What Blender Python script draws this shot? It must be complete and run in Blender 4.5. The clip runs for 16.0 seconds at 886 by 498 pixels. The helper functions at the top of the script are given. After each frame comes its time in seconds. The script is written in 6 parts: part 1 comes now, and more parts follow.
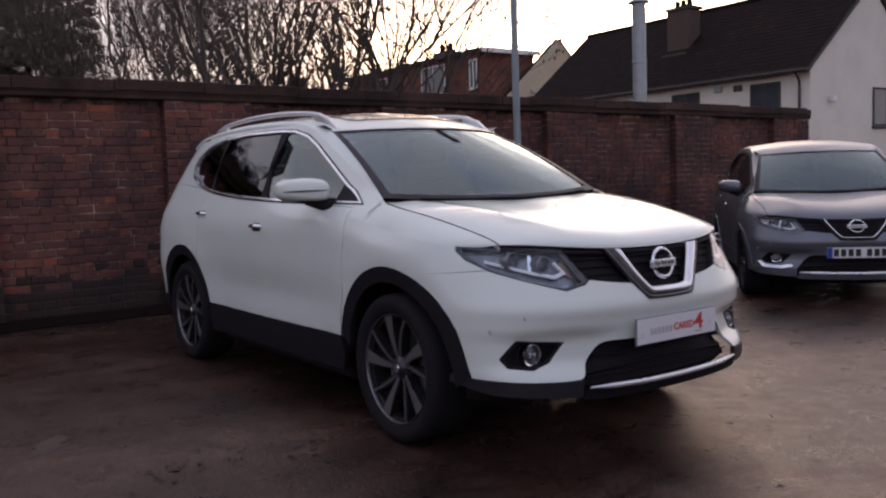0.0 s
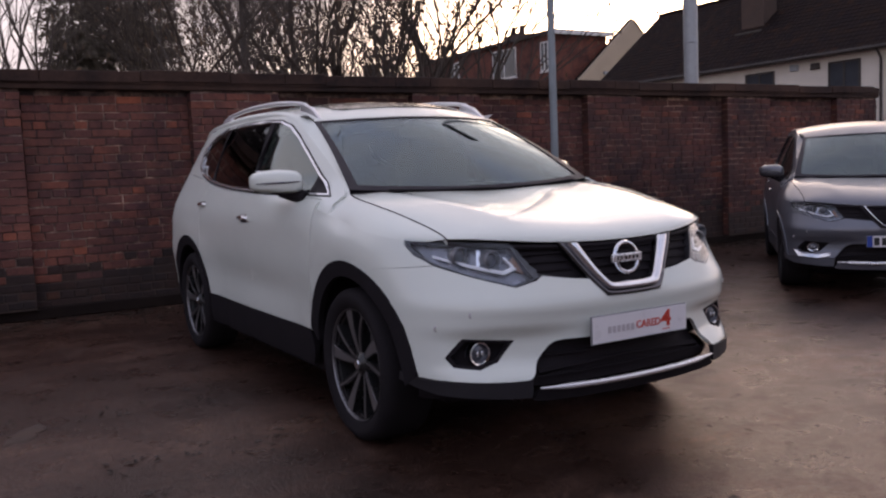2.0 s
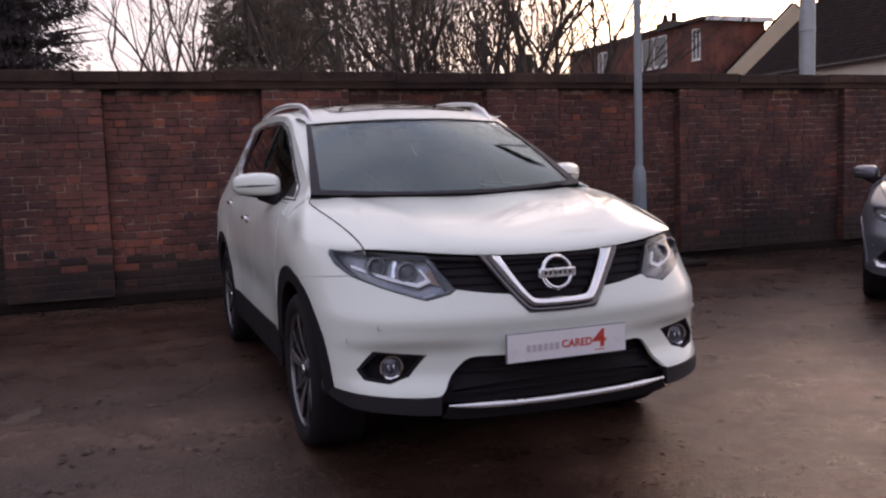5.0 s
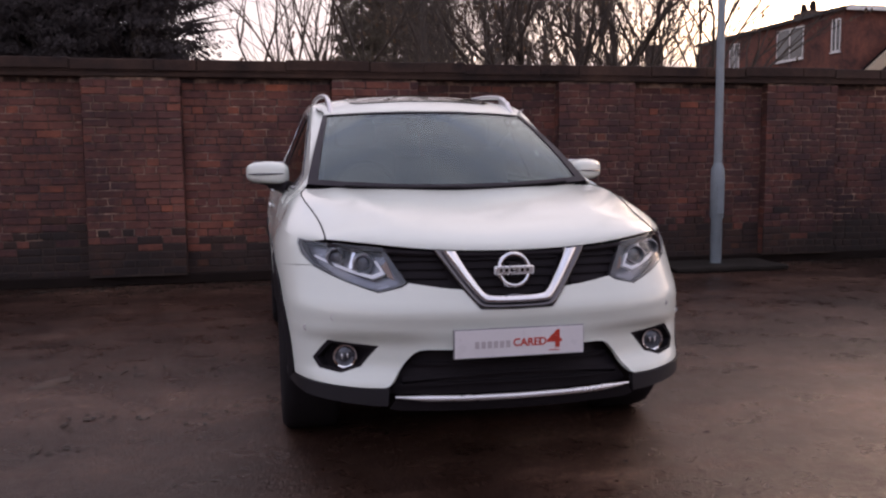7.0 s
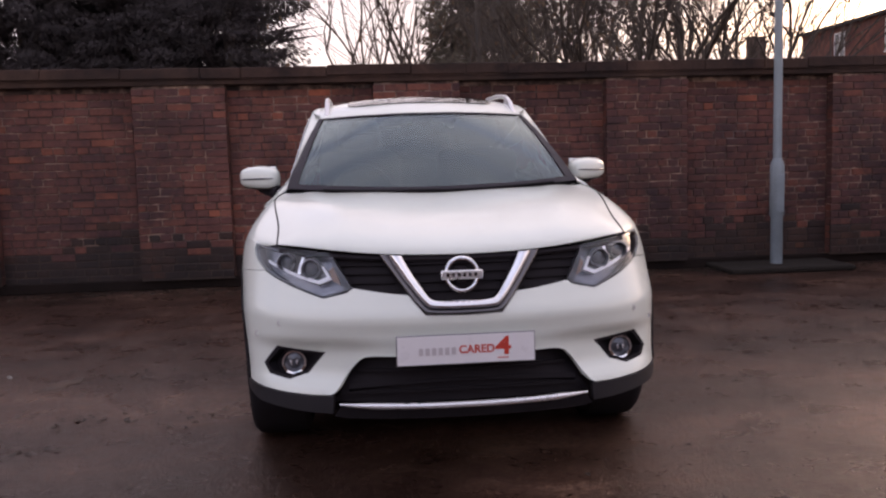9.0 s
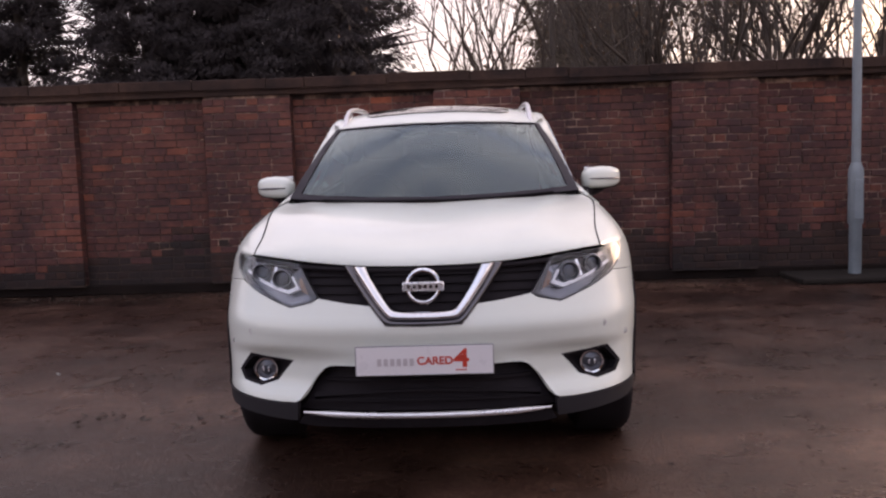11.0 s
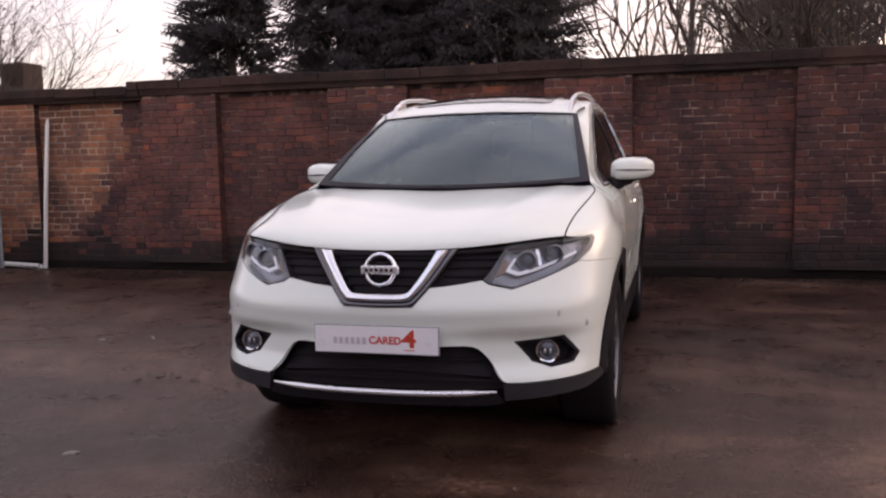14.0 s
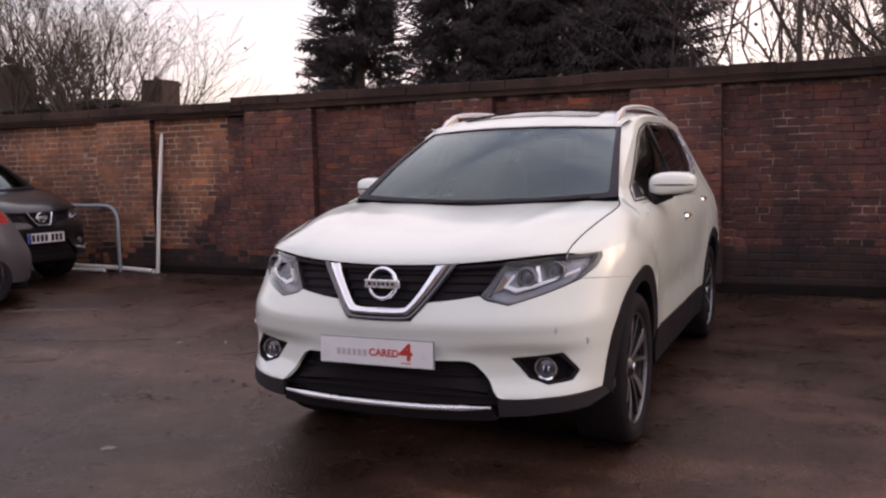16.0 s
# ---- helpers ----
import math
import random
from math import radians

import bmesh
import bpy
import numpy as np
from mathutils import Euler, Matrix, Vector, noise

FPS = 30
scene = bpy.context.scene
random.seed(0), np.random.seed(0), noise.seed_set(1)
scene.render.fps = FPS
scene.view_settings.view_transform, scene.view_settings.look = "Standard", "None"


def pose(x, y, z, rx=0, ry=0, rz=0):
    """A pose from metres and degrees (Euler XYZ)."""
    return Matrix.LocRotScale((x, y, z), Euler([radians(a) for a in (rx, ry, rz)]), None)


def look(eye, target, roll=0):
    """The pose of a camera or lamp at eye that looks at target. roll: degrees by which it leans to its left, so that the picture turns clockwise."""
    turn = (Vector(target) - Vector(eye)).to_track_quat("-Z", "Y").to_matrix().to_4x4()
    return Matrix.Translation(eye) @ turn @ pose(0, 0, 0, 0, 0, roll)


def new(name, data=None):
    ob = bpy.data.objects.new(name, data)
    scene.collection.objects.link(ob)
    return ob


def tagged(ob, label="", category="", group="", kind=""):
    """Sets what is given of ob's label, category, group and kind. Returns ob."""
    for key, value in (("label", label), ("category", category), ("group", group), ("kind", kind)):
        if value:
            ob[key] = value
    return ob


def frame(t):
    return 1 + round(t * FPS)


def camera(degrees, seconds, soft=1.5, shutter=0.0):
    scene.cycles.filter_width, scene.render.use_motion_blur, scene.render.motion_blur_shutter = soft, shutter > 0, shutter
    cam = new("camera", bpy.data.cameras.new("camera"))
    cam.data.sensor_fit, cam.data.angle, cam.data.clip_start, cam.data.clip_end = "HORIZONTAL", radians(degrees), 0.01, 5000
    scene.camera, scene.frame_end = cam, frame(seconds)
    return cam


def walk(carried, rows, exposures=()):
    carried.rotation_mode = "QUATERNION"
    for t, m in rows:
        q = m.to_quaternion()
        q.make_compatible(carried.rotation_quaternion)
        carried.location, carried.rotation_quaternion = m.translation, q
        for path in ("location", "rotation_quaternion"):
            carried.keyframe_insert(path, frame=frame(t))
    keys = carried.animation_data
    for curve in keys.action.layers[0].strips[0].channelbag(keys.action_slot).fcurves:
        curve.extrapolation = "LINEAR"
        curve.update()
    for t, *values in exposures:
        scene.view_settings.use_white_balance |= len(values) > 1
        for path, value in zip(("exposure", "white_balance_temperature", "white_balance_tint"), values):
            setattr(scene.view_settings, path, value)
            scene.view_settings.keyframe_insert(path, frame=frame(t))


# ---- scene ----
cam = camera(54.4, 16.0, soft=2.3)
PATH = [
    (0, (-2.987, -3.366, 1.199), (-1.82, -1.749, 1.048), -1.9),
    (0.5, (-2.879, -3.387, 1.206), (-1.721, -1.763, 1.066), -2.1),
    (1, (-2.764, -3.441, 1.214), (-1.63, -1.801, 1.068), -2.9),
    (1.5, (-2.617, -3.543, 1.223), (-1.592, -1.837, 1.025), -2.1),
    (2, (-2.472, -3.562, 1.21), (-1.46, -1.847, 1.03), -2.4),
    (2.5, (-2.353, -3.598, 1.235), (-1.37, -1.867, 1.04), -2.0),
    (3, (-2.213, -3.689, 1.244), (-1.29, -1.924, 1.063), -2.2),
    (5.5, (-1.446, -3.921, 1.249), (-0.805, -2.035, 1.066), -0.9),
    (6, (-1.307, -3.968, 1.25), (-0.702, -2.07, 1.08), 0.3),
    (6.5, (-1.135, -4.033, 1.258), (-0.575, -2.121, 1.084), -0.6),
    (7, (-0.967, -4.091, 1.253), (-0.554, -2.145, 1.047), -0.5),
    (7.5, (-0.823, -4.069, 1.239), (-0.444, -2.115, 1.041), -0.8),
    (8, (-0.688, -4.059, 1.259), (-0.329, -2.102, 1.056), -1.9),
    (8.5, (-0.513, -4.106, 1.263), (-0.245, -2.135, 1.053), -1.5),
    (9, (-0.374, -4.097, 1.247), (-0.187, -2.116, 1.047), -1.6),
    (11.5, (0.389, -4.17, 1.272), (0.225, -2.185, 1.088), -1.7),
    (12, (0.574, -4.24, 1.259), (0.31, -2.266, 1.075), -1.5),
    (12.5, (0.692, -4.21, 1.238), (0.348, -2.249, 1.046), -1.3),
    (13, (0.813, -4.152, 1.249), (0.405, -2.203, 1.064), -1.4),
    (13.5, (0.957, -4.132, 1.26), (0.503, -2.194, 1.067), -2.5),
    (14, (1.148, -4.135, 1.253), (0.628, -2.214, 1.05), -1.2),
    (14.5, (1.261, -4.106, 1.244), (0.661, -2.209, 1.046), -1.8),
    (15, (1.371, -4.054, 1.263), (0.735, -2.167, 1.079), -1.0),
    (15.5, (1.487, -3.998, 1.27), (0.808, -2.126, 1.085), -1.6),
    (16, (1.661, -3.998, 1.27), (0.854, -2.176, 1.095), -1.2),
]
EXPOSURES = [(0, 0.19, 6780, 25.2), (0.5, 0.22, 6780, 25.2), (1.5, 0.22, 6880, 26), (2.5, 0.42, 6950, 27.8), (3, 0.49, 6980, 28), (7, 0.61, 7250, 29.2), (9, 0.79, 7400, 29.2), (12.5, 0.82, 7620, 28.8), (16, 0.84, 7720, 28.2)]
walk(cam, [(t, look(eye, target, roll)) for t, eye, target, roll in PATH], EXPOSURES)

# ---- daylight: low hazy sun behind broken cloud, beyond the wall ----
from mathutils.geometry import delaunay_2d_cdt

SUN_AZ, SUN_EL = radians(48), radians(16)
SUN_DIR = Vector((math.sin(SUN_AZ) * math.cos(SUN_EL), math.cos(SUN_AZ) * math.cos(SUN_EL), math.sin(SUN_EL)))
SKY_LEVEL = 1.0


def link(tree, a, b):
    tree.links.new(a, b)


def node(tree, kind, **values):
    n = tree.nodes.new(kind)
    for key, value in values.items():
        n.inputs[key].default_value = value
    return n


world = bpy.data.worlds.new("sky")
scene.world = world
world.use_nodes = True
wt = world.node_tree
background = wt.nodes["Background"]
sky = wt.nodes.new("ShaderNodeTexSky")
sky.sky_type, sky.sun_disc = "NISHITA", False
sky.sun_elevation, sky.sun_rotation = SUN_EL, SUN_AZ
sky.air_density, sky.dust_density = 1.0, 2.5
coord = wt.nodes.new("ShaderNodeTexCoord")
stretch = wt.nodes.new("ShaderNodeMapping")
stretch.inputs["Scale"].default_value = (1.3, 1.3, 5.0)
link(wt, coord.outputs["Generated"], stretch.inputs["Vector"])
cloud = node(wt, "ShaderNodeTexNoise", Scale=1.6, Detail=6.0, Roughness=0.55, Distortion=0.6)
link(wt, stretch.outputs["Vector"], cloud.inputs["Vector"])
cover = wt.nodes.new("ShaderNodeValToRGB")
cover.color_ramp.elements[0].position, cover.color_ramp.elements[1].position = 0.34, 0.56
cover.color_ramp.elements[0].color = (0.25, 0.25, 0.25, 1)
cover.color_ramp.elements[1].color = (1, 1, 1, 1)
link(wt, cloud.outputs["Fac"], cover.inputs["Fac"])
sky_gain = node(wt, "ShaderNodeMix")
sky_gain.data_type, sky_gain.blend_type = "RGBA", "MULTIPLY"
sky_gain.inputs[0].default_value = 1.0
link(wt, sky.outputs[0], sky_gain.inputs[6])
sky_gain.inputs[7].default_value = (0.22, 0.22, 0.22, 1)
glow = wt.nodes.new("ShaderNodeVectorMath")
glow.operation = "DOT_PRODUCT"
link(wt, coord.outputs["Generated"], glow.inputs[0])
glow.inputs[1].default_value = SUN_DIR
warm = wt.nodes.new("ShaderNodeValToRGB")
warm.color_ramp.elements[0].position, warm.color_ramp.elements[1].position = 0.0, 1.0
warm.color_ramp.elements[0].color = (0.98, 0.98, 1.0, 1)
warm.color_ramp.elements[1].color = (1.06, 0.97, 0.89, 1)
for pos, col in ((0.30, (0.74, 0.81, 0.92, 1)), (0.48, (0.55, 0.57, 0.62, 1)), (0.775, (0.68, 0.70, 0.745, 1)), (0.91, (0.78, 0.75, 0.735, 1))):
    middle = warm.color_ramp.elements.new(pos)
    middle.color = col
half_way = wt.nodes.new("ShaderNodeMath")
half_way.operation = "MULTIPLY_ADD"
link(wt, glow.outputs["Value"], half_way.inputs[0])
half_way.inputs[1].default_value, half_way.inputs[2].default_value = 0.5, 0.5
link(wt, half_way.outputs[0], warm.inputs["Fac"])
sky_mix = wt.nodes.new("ShaderNodeMix")
sky_mix.data_type = "RGBA"
link(wt, cover.outputs["Color"], sky_mix.inputs[0])
link(wt, sky_gain.outputs[2], sky_mix.inputs[6])
link(wt, warm.outputs["Color"], sky_mix.inputs[7])
split = wt.nodes.new("ShaderNodeSeparateXYZ")
link(wt, coord.outputs["Generated"], split.inputs[0])
height = wt.nodes.new("ShaderNodeValToRGB")
height.color_ramp.elements[0].color, height.color_ramp.elements[1].color = (1.06, 1.0, 0.97, 1), (0.76, 0.85, 0.98, 1)
height.color_ramp.elements[0].position, height.color_ramp.elements[1].position = 0.02, 0.85
for pos, col in ((0.17, (1.0, 0.98, 0.98, 1)), (0.27, (0.80, 0.81, 0.85, 1)), (0.42, (0.76, 0.81, 0.89, 1))):
    blueing = height.color_ramp.elements.new(pos)
    blueing.color = col
link(wt, split.outputs["Z"], height.inputs["Fac"])
blue_up = wt.nodes.new("ShaderNodeMix")
blue_up.data_type, blue_up.blend_type = "RGBA", "MULTIPLY"
blue_up.inputs[0].default_value = 1.0
link(wt, sky_mix.outputs[2], blue_up.inputs[6])
link(wt, height.outputs["Color"], blue_up.inputs[7])
link(wt, blue_up.outputs[2], background.inputs["Color"])
background.inputs["Strength"].default_value = SKY_LEVEL

sun = new("sun", bpy.data.lights.new("sun", "SUN"))
sun.data.energy, sun.data.angle, sun.data.color = 0.36, radians(179), (1.0, 0.92, 0.83)
sun.matrix_world = look((0, 0, 30), Vector((0, 0, 30)) - Vector((SUN_DIR.x, SUN_DIR.y, SUN_DIR.z + 0.12)))


# ---- materials ----
def mat(name, base, rough=0.6, metal=0.0, vary=0.15, scale=8.0, fine=90.0, bump=0.0, depth=0.003, coat=0.0, rough_vary=0.1, tint=None, spec=0.5, piece="", stain=0.0, knee=(0.3, 0.7)):
    """A procedural surface: its colour varies over wide patches and fine grain; piece: which random value shifts single pieces."""
    m = bpy.data.materials.new(name)
    m.use_nodes = True
    t = m.node_tree
    b = t.nodes["Principled BSDF"]
    tc = t.nodes.new("ShaderNodeTexCoord")
    wide = node(t, "ShaderNodeTexNoise", Scale=scale, Detail=5.0, Roughness=0.6)
    grain = node(t, "ShaderNodeTexNoise", Scale=fine, Detail=3.0, Roughness=0.6)
    for n in (wide, grain):
        link(t, tc.outputs["Object"], n.inputs["Vector"])
    mix = node(t, "ShaderNodeMath", Value=0.5)
    mix.operation = "ADD"
    a = node(t, "ShaderNodeMath")
    a.operation = "MULTIPLY"
    a.inputs[1].default_value = 0.65
    link(t, wide.outputs["Fac"], a.inputs[0])
    c = node(t, "ShaderNodeMath")
    c.operation = "MULTIPLY"
    c.inputs[1].default_value = 0.35
    link(t, grain.outputs["Fac"], c.inputs[0])
    link(t, a.outputs[0], mix.inputs[0])
    link(t, c.outputs[0], mix.inputs[1])
    ramp = t.nodes.new("ShaderNodeValToRGB")
    ramp.color_ramp.elements[0].position, ramp.color_ramp.elements[1].position = knee
    other = tint or base
    ramp.color_ramp.elements[0].color = (*[max(0, v * (1 - vary)) for v in base], 1)
    ramp.color_ramp.elements[1].color = (*[min(1, v * (1 + vary)) for v in other], 1)
    link(t, mix.outputs[0], ramp.inputs["Fac"])
    colour = ramp.outputs["Color"]
    if stain:
        big = node(t, "ShaderNodeTexNoise", Scale=stain, Detail=7.0, Roughness=0.74, Distortion=0.4)
        place = t.nodes.new("ShaderNodeNewGeometry")
        link(t, place.outputs["Position"], big.inputs["Vector"])
        soil = t.nodes.new("ShaderNodeValToRGB")
        soil.color_ramp.elements[0].position, soil.color_ramp.elements[0].color = 0.37, (0.42, 0.42, 0.50, 1)
        soil.color_ramp.elements[1].position, soil.color_ramp.elements[1].color = 0.65, (1.62, 1.40, 1.24, 1)
        link(t, big.outputs["Fac"], soil.inputs["Fac"])
        over = t.nodes.new("ShaderNodeMix")
        over.data_type, over.blend_type = "RGBA", "MULTIPLY"
        over.inputs[0].default_value = 1.0
        link(t, colour, over.inputs[6])
        link(t, soil.outputs["Color"], over.inputs[7])
        colour = over.outputs[2]
    if piece:
        src = t.nodes.new("ShaderNodeObjectInfo" if piece == "object" else "ShaderNodeNewGeometry")
        value = src.outputs["Random" if piece == "object" else "Random Per Island"]
        shades = t.nodes.new("ShaderNodeValToRGB")
        shades.color_ramp.interpolation = "LINEAR"
        els = shades.color_ramp.elements
        els[0].position, els[0].color = 0.0, (0.70, 0.73, 0.88, 1)
        els[1].position, els[1].color = 1.0, (1.8, 1.42, 1.08, 1)
        for pos, col in ((0.40, (0.92, 0.89, 0.93, 1)), (0.82, (1.10, 1.04, 1.0, 1)), (0.94, (1.32, 1.14, 1.0, 1))):
            e = els.new(pos)
            e.color = col
        link(t, value, shades.inputs["Fac"])
        times = t.nodes.new("ShaderNodeMix")
        times.data_type, times.blend_type = "RGBA", "MULTIPLY"
        times.inputs[0].default_value = 1.0
        link(t, colour, times.inputs[6])
        link(t, shades.outputs["Color"], times.inputs[7])
        colour = times.outputs[2]
    link(t, colour, b.inputs["Base Color"])
    rr = t.nodes.new("ShaderNodeMapRange")
    rr.inputs["To Min"].default_value, rr.inputs["To Max"].default_value = max(0.02, rough - rough_vary), min(1, rough + rough_vary)
    rr.inputs["From Min"].default_value, rr.inputs["From Max"].default_value = 0.3, 0.7
    link(t, wide.outputs["Fac"], rr.inputs["Value"])
    link(t, rr.outputs[0], b.inputs["Roughness"])
    b.inputs["Metallic"].default_value = metal
    b.inputs["Coat Weight"].default_value = coat
    b.inputs["Coat Roughness"].default_value = 0.04
    b.inputs["Specular IOR Level"].default_value = spec
    if bump:
        bp = node(t, "ShaderNodeBump", Strength=bump, Distance=depth)
        link(t, mix.outputs[0], bp.inputs["Height"])
        link(t, bp.outputs[0], b.inputs["Normal"])
    return m


def glass(name, tint, gloss=0.02, shine_at=0.06, sheen=(1, 1, 1)):
    """Thin glazing: clear through its tint, mirror-like towards grazing angles."""
    m = bpy.data.materials.new(name)
    m.use_nodes = True
    t = m.node_tree
    t.nodes.remove(t.nodes["Principled BSDF"])
    clear = node(t, "ShaderNodeBsdfTransparent", Color=(*tint, 1))
    shine = node(t, "ShaderNodeBsdfGlossy", Color=(*sheen, 1), Roughness=gloss)
    facing = node(t, "ShaderNodeLayerWeight", Blend=0.5)
    steep = t.nodes.new("ShaderNodeMath")
    steep.operation = "POWER"
    link(t, facing.outputs["Facing"], steep.inputs[0])
    steep.inputs[1].default_value = 4.5
    fres = t.nodes.new("ShaderNodeMath")
    fres.operation = "MULTIPLY_ADD"
    link(t, steep.outputs[0], fres.inputs[0])
    fres.inputs[1].default_value, fres.inputs[2].default_value = 0.95 - shine_at, shine_at
    mix = t.nodes.new("ShaderNodeMixShader")
    link(t, fres.outputs[0], mix.inputs[0])
    link(t, clear.outputs[0], mix.inputs[1])
    link(t, shine.outputs[0], mix.inputs[2])
    link(t, mix.outputs[0], t.nodes["Material Output"].inputs["Surface"])
    return m


def wet_asphalt():
    """Worn brown-black tarmac with damp, glossy hollows, pale dried patches and fine stones."""
    m = bpy.data.materials.new("wet_asphalt")
    m.use_nodes = True
    t = m.node_tree
    b = t.nodes["Principled BSDF"]
    tc = t.nodes.new("ShaderNodeTexCoord")
    patches = node(t, "ShaderNodeTexNoise", Scale=0.7, Detail=10.0, Roughness=0.72, Distortion=0.25)
    streak_map = t.nodes.new("ShaderNodeMapping")
    streak_map.inputs["Scale"].default_value = (0.35, 1.1, 1.0)
    streak_map.inputs["Rotation"].default_value = (0, 0, 0.25)
    link(t, tc.outputs["Object"], streak_map.inputs["Vector"])
    streak = node(t, "ShaderNodeTexNoise", Scale=1.3, Detail=5.0, Roughness=0.6)
    link(t, streak_map.outputs[0], streak.inputs["Vector"])
    stones = node(t, "ShaderNodeTexVoronoi", Scale=95.0)
    grit = node(t, "ShaderNodeTexNoise", Scale=38.0, Detail=5.0, Roughness=0.7)
    for n in (patches, stones, grit):
        link(t, tc.outputs["Object"], n.inputs["Vector"])
    col = t.nodes.new("ShaderNodeValToRGB")
    e = col.color_ramp.elements
    e[0].position, e[0].color = 0.37, (0.0078, 0.0038, 0.0028, 1)
    e[1].position, e[1].color = 0.70, (0.235, 0.136, 0.092, 1)
    for pos, c in ((0.465, (0.0245, 0.0119, 0.0086, 1)), (0.565, (0.068, 0.035, 0.0248, 1))):
        x = e.new(pos)
        x.color = c
    blend = t.nodes.new("ShaderNodeMix")
    blend.data_type = "FLOAT"
    blend.inputs[0].default_value = 0.45
    link(t, patches.outputs["Fac"], blend.inputs[2])
    link(t, streak.outputs["Fac"], blend.inputs[3])
    plus = t.nodes.new("ShaderNodeMath")
    plus.operation = "MULTIPLY_ADD"
    link(t, grit.outputs["Fac"], plus.inputs[0])
    plus.inputs[1].default_value = 0.42
    less = t.nodes.new("ShaderNodeMath")
    less.operation = "SUBTRACT"
    link(t, blend.outputs[0], less.inputs[0])
    less.inputs[1].default_value = 0.21
    link(t, less.outputs[0], plus.inputs[2])
    link(t, plus.outputs[0], col.inputs["Fac"])
    link(t, col.outputs["Color"], b.inputs["Base Color"])
    rough = t.nodes.new("ShaderNodeMapRange")
    rough.inputs["From Min"].default_value, rough.inputs["From Max"].default_value = 0.38, 0.62
    rough.inputs["To Min"].default_value, rough.inputs["To Max"].default_value = 0.20, 0.52
    patchy = node(t, "ShaderNodeTexNoise", Scale=2.6, Detail=10.0, Roughness=0.8, Distortion=0.25)
    link(t, tc.outputs["Object"], patchy.inputs["Vector"])
    link(t, patchy.outputs["Fac"], rough.inputs["Value"])
    link(t, rough.outputs[0], b.inputs["Roughness"])
    b.inputs["Specular IOR Level"].default_value = 0.56
    b.inputs["Specular Tint"].default_value = (1.0, 0.72, 0.63, 1)
    h = t.nodes.new("ShaderNodeMath")
    h.operation = "MULTIPLY_ADD"
    link(t, stones.outputs["Distance"], h.inputs[0])
    h.inputs[1].default_value = 0.35
    link(t, grit.outputs["Fac"], h.inputs[2])
    bp = node(t, "ShaderNodeBump", Strength=0.6, Distance=0.010)
    link(t, h.outputs[0], bp.inputs["Height"])
    link(t, bp.outputs[0], b.inputs["Normal"])
    return m


ASPHALT = wet_asphalt()
BRICK = mat("old_brick", (0.124, 0.052, 0.042), 0.88, stain=1.1, vary=0.45, scale=3.0, fine=60, bump=0.5, depth=0.004, piece="object")
BRICK_FIELD = mat("old_brick_field", (0.124, 0.052, 0.042), 0.88, stain=1.1, vary=0.45, scale=3.0, fine=60, bump=0.5, depth=0.004, piece="island")
# Darker brick for the wall's right-hand stretch and the pier returns
BRICK_DARK = mat("dark_brick_field", (0.090, 0.038, 0.0325), 0.88, stain=1.1, vary=0.45, scale=3.0, fine=60, bump=0.5, depth=0.004, piece="island")
MUD = mat("dried_mud_smear", (0.072, 0.042, 0.030), 0.85, vary=0.4, scale=9.0, bump=0.4, depth=0.004)
SCRAP = mat("pale_scrap", (0.20, 0.18, 0.16), 0.7, vary=0.15, scale=20.0)
BRICK_FOOT = mat("dark_foot_brick_field", (0.030, 0.0165, 0.0135), 0.8, stain=1.1, vary=0.45, scale=3.0, fine=60, bump=0.5, depth=0.004, piece="island")
BRICK_WARM = mat("warm_brick_field", (0.205, 0.096, 0.058), 0.88, stain=1.0, vary=0.35, scale=3.0, fine=60, bump=0.5, depth=0.004, piece="island")
MORTAR = mat("old_mortar", (0.070, 0.045, 0.039), 0.95, stain=1.6, vary=0.3, tint=(0.29, 0.215, 0.175), scale=4.0, fine=14, knee=(0.46, 0.66), bump=0.5, depth=0.004)
COPING = mat("sooty_coping_brick", (0.042, 0.027, 0.023), 0.88, stain=1.2, spec=0.25, vary=0.4, scale=2.5, fine=50, bump=0.6, depth=0.006)
PALE_MORTAR = mat("pale_mortar", (0.25, 0.175, 0.125), 0.95, stain=1.6, vary=0.2, tint=(0.43, 0.34, 0.26), scale=4.0, fine=14, knee=(0.40, 0.66), bump=0.5, depth=0.004)
FOOT_MORTAR = mat("dark_foot_mortar", (0.045, 0.033, 0.028), 0.9, stain=1.6, vary=0.5, scale=2.2, fine=70, bump=0.5, depth=0.004)
SLAB = mat("damp_mossy_concrete", (0.024, 0.019, 0.016), 0.9, vary=0.5, scale=5.0, bump=0.5, depth=0.006, spec=0.2)
PLINTH = mat("damp_plinth", (0.016, 0.0105, 0.009), 0.92, spec=0.15, vary=0.5, scale=3.0, bump=0.6, depth=0.01)
LITTER = mat("dead_leaf_litter", (0.045, 0.032, 0.022), 0.8, vary=0.5, scale=6.0, bump=0.5, piece="island")
PAINT_WHITE = mat("pearl_white_paint", (0.69, 0.725, 0.672), 0.22, vary=0.03, scale=2.0, fine=400, coat=0.6, rough_vary=0.04, spec=0.35)
PAINT_SILVER = mat("grey_silver_paint", (0.140, 0.144, 0.168), 0.38, 0.6, vary=0.05, scale=2.0, fine=600, coat=0.35, rough_vary=0.04)
PAINT_DULL = mat("dull_grey_paint", (0.080, 0.072, 0.080), 0.5, 0.2, vary=0.08, scale=2.0, fine=600, coat=0.15, rough_vary=0.04)
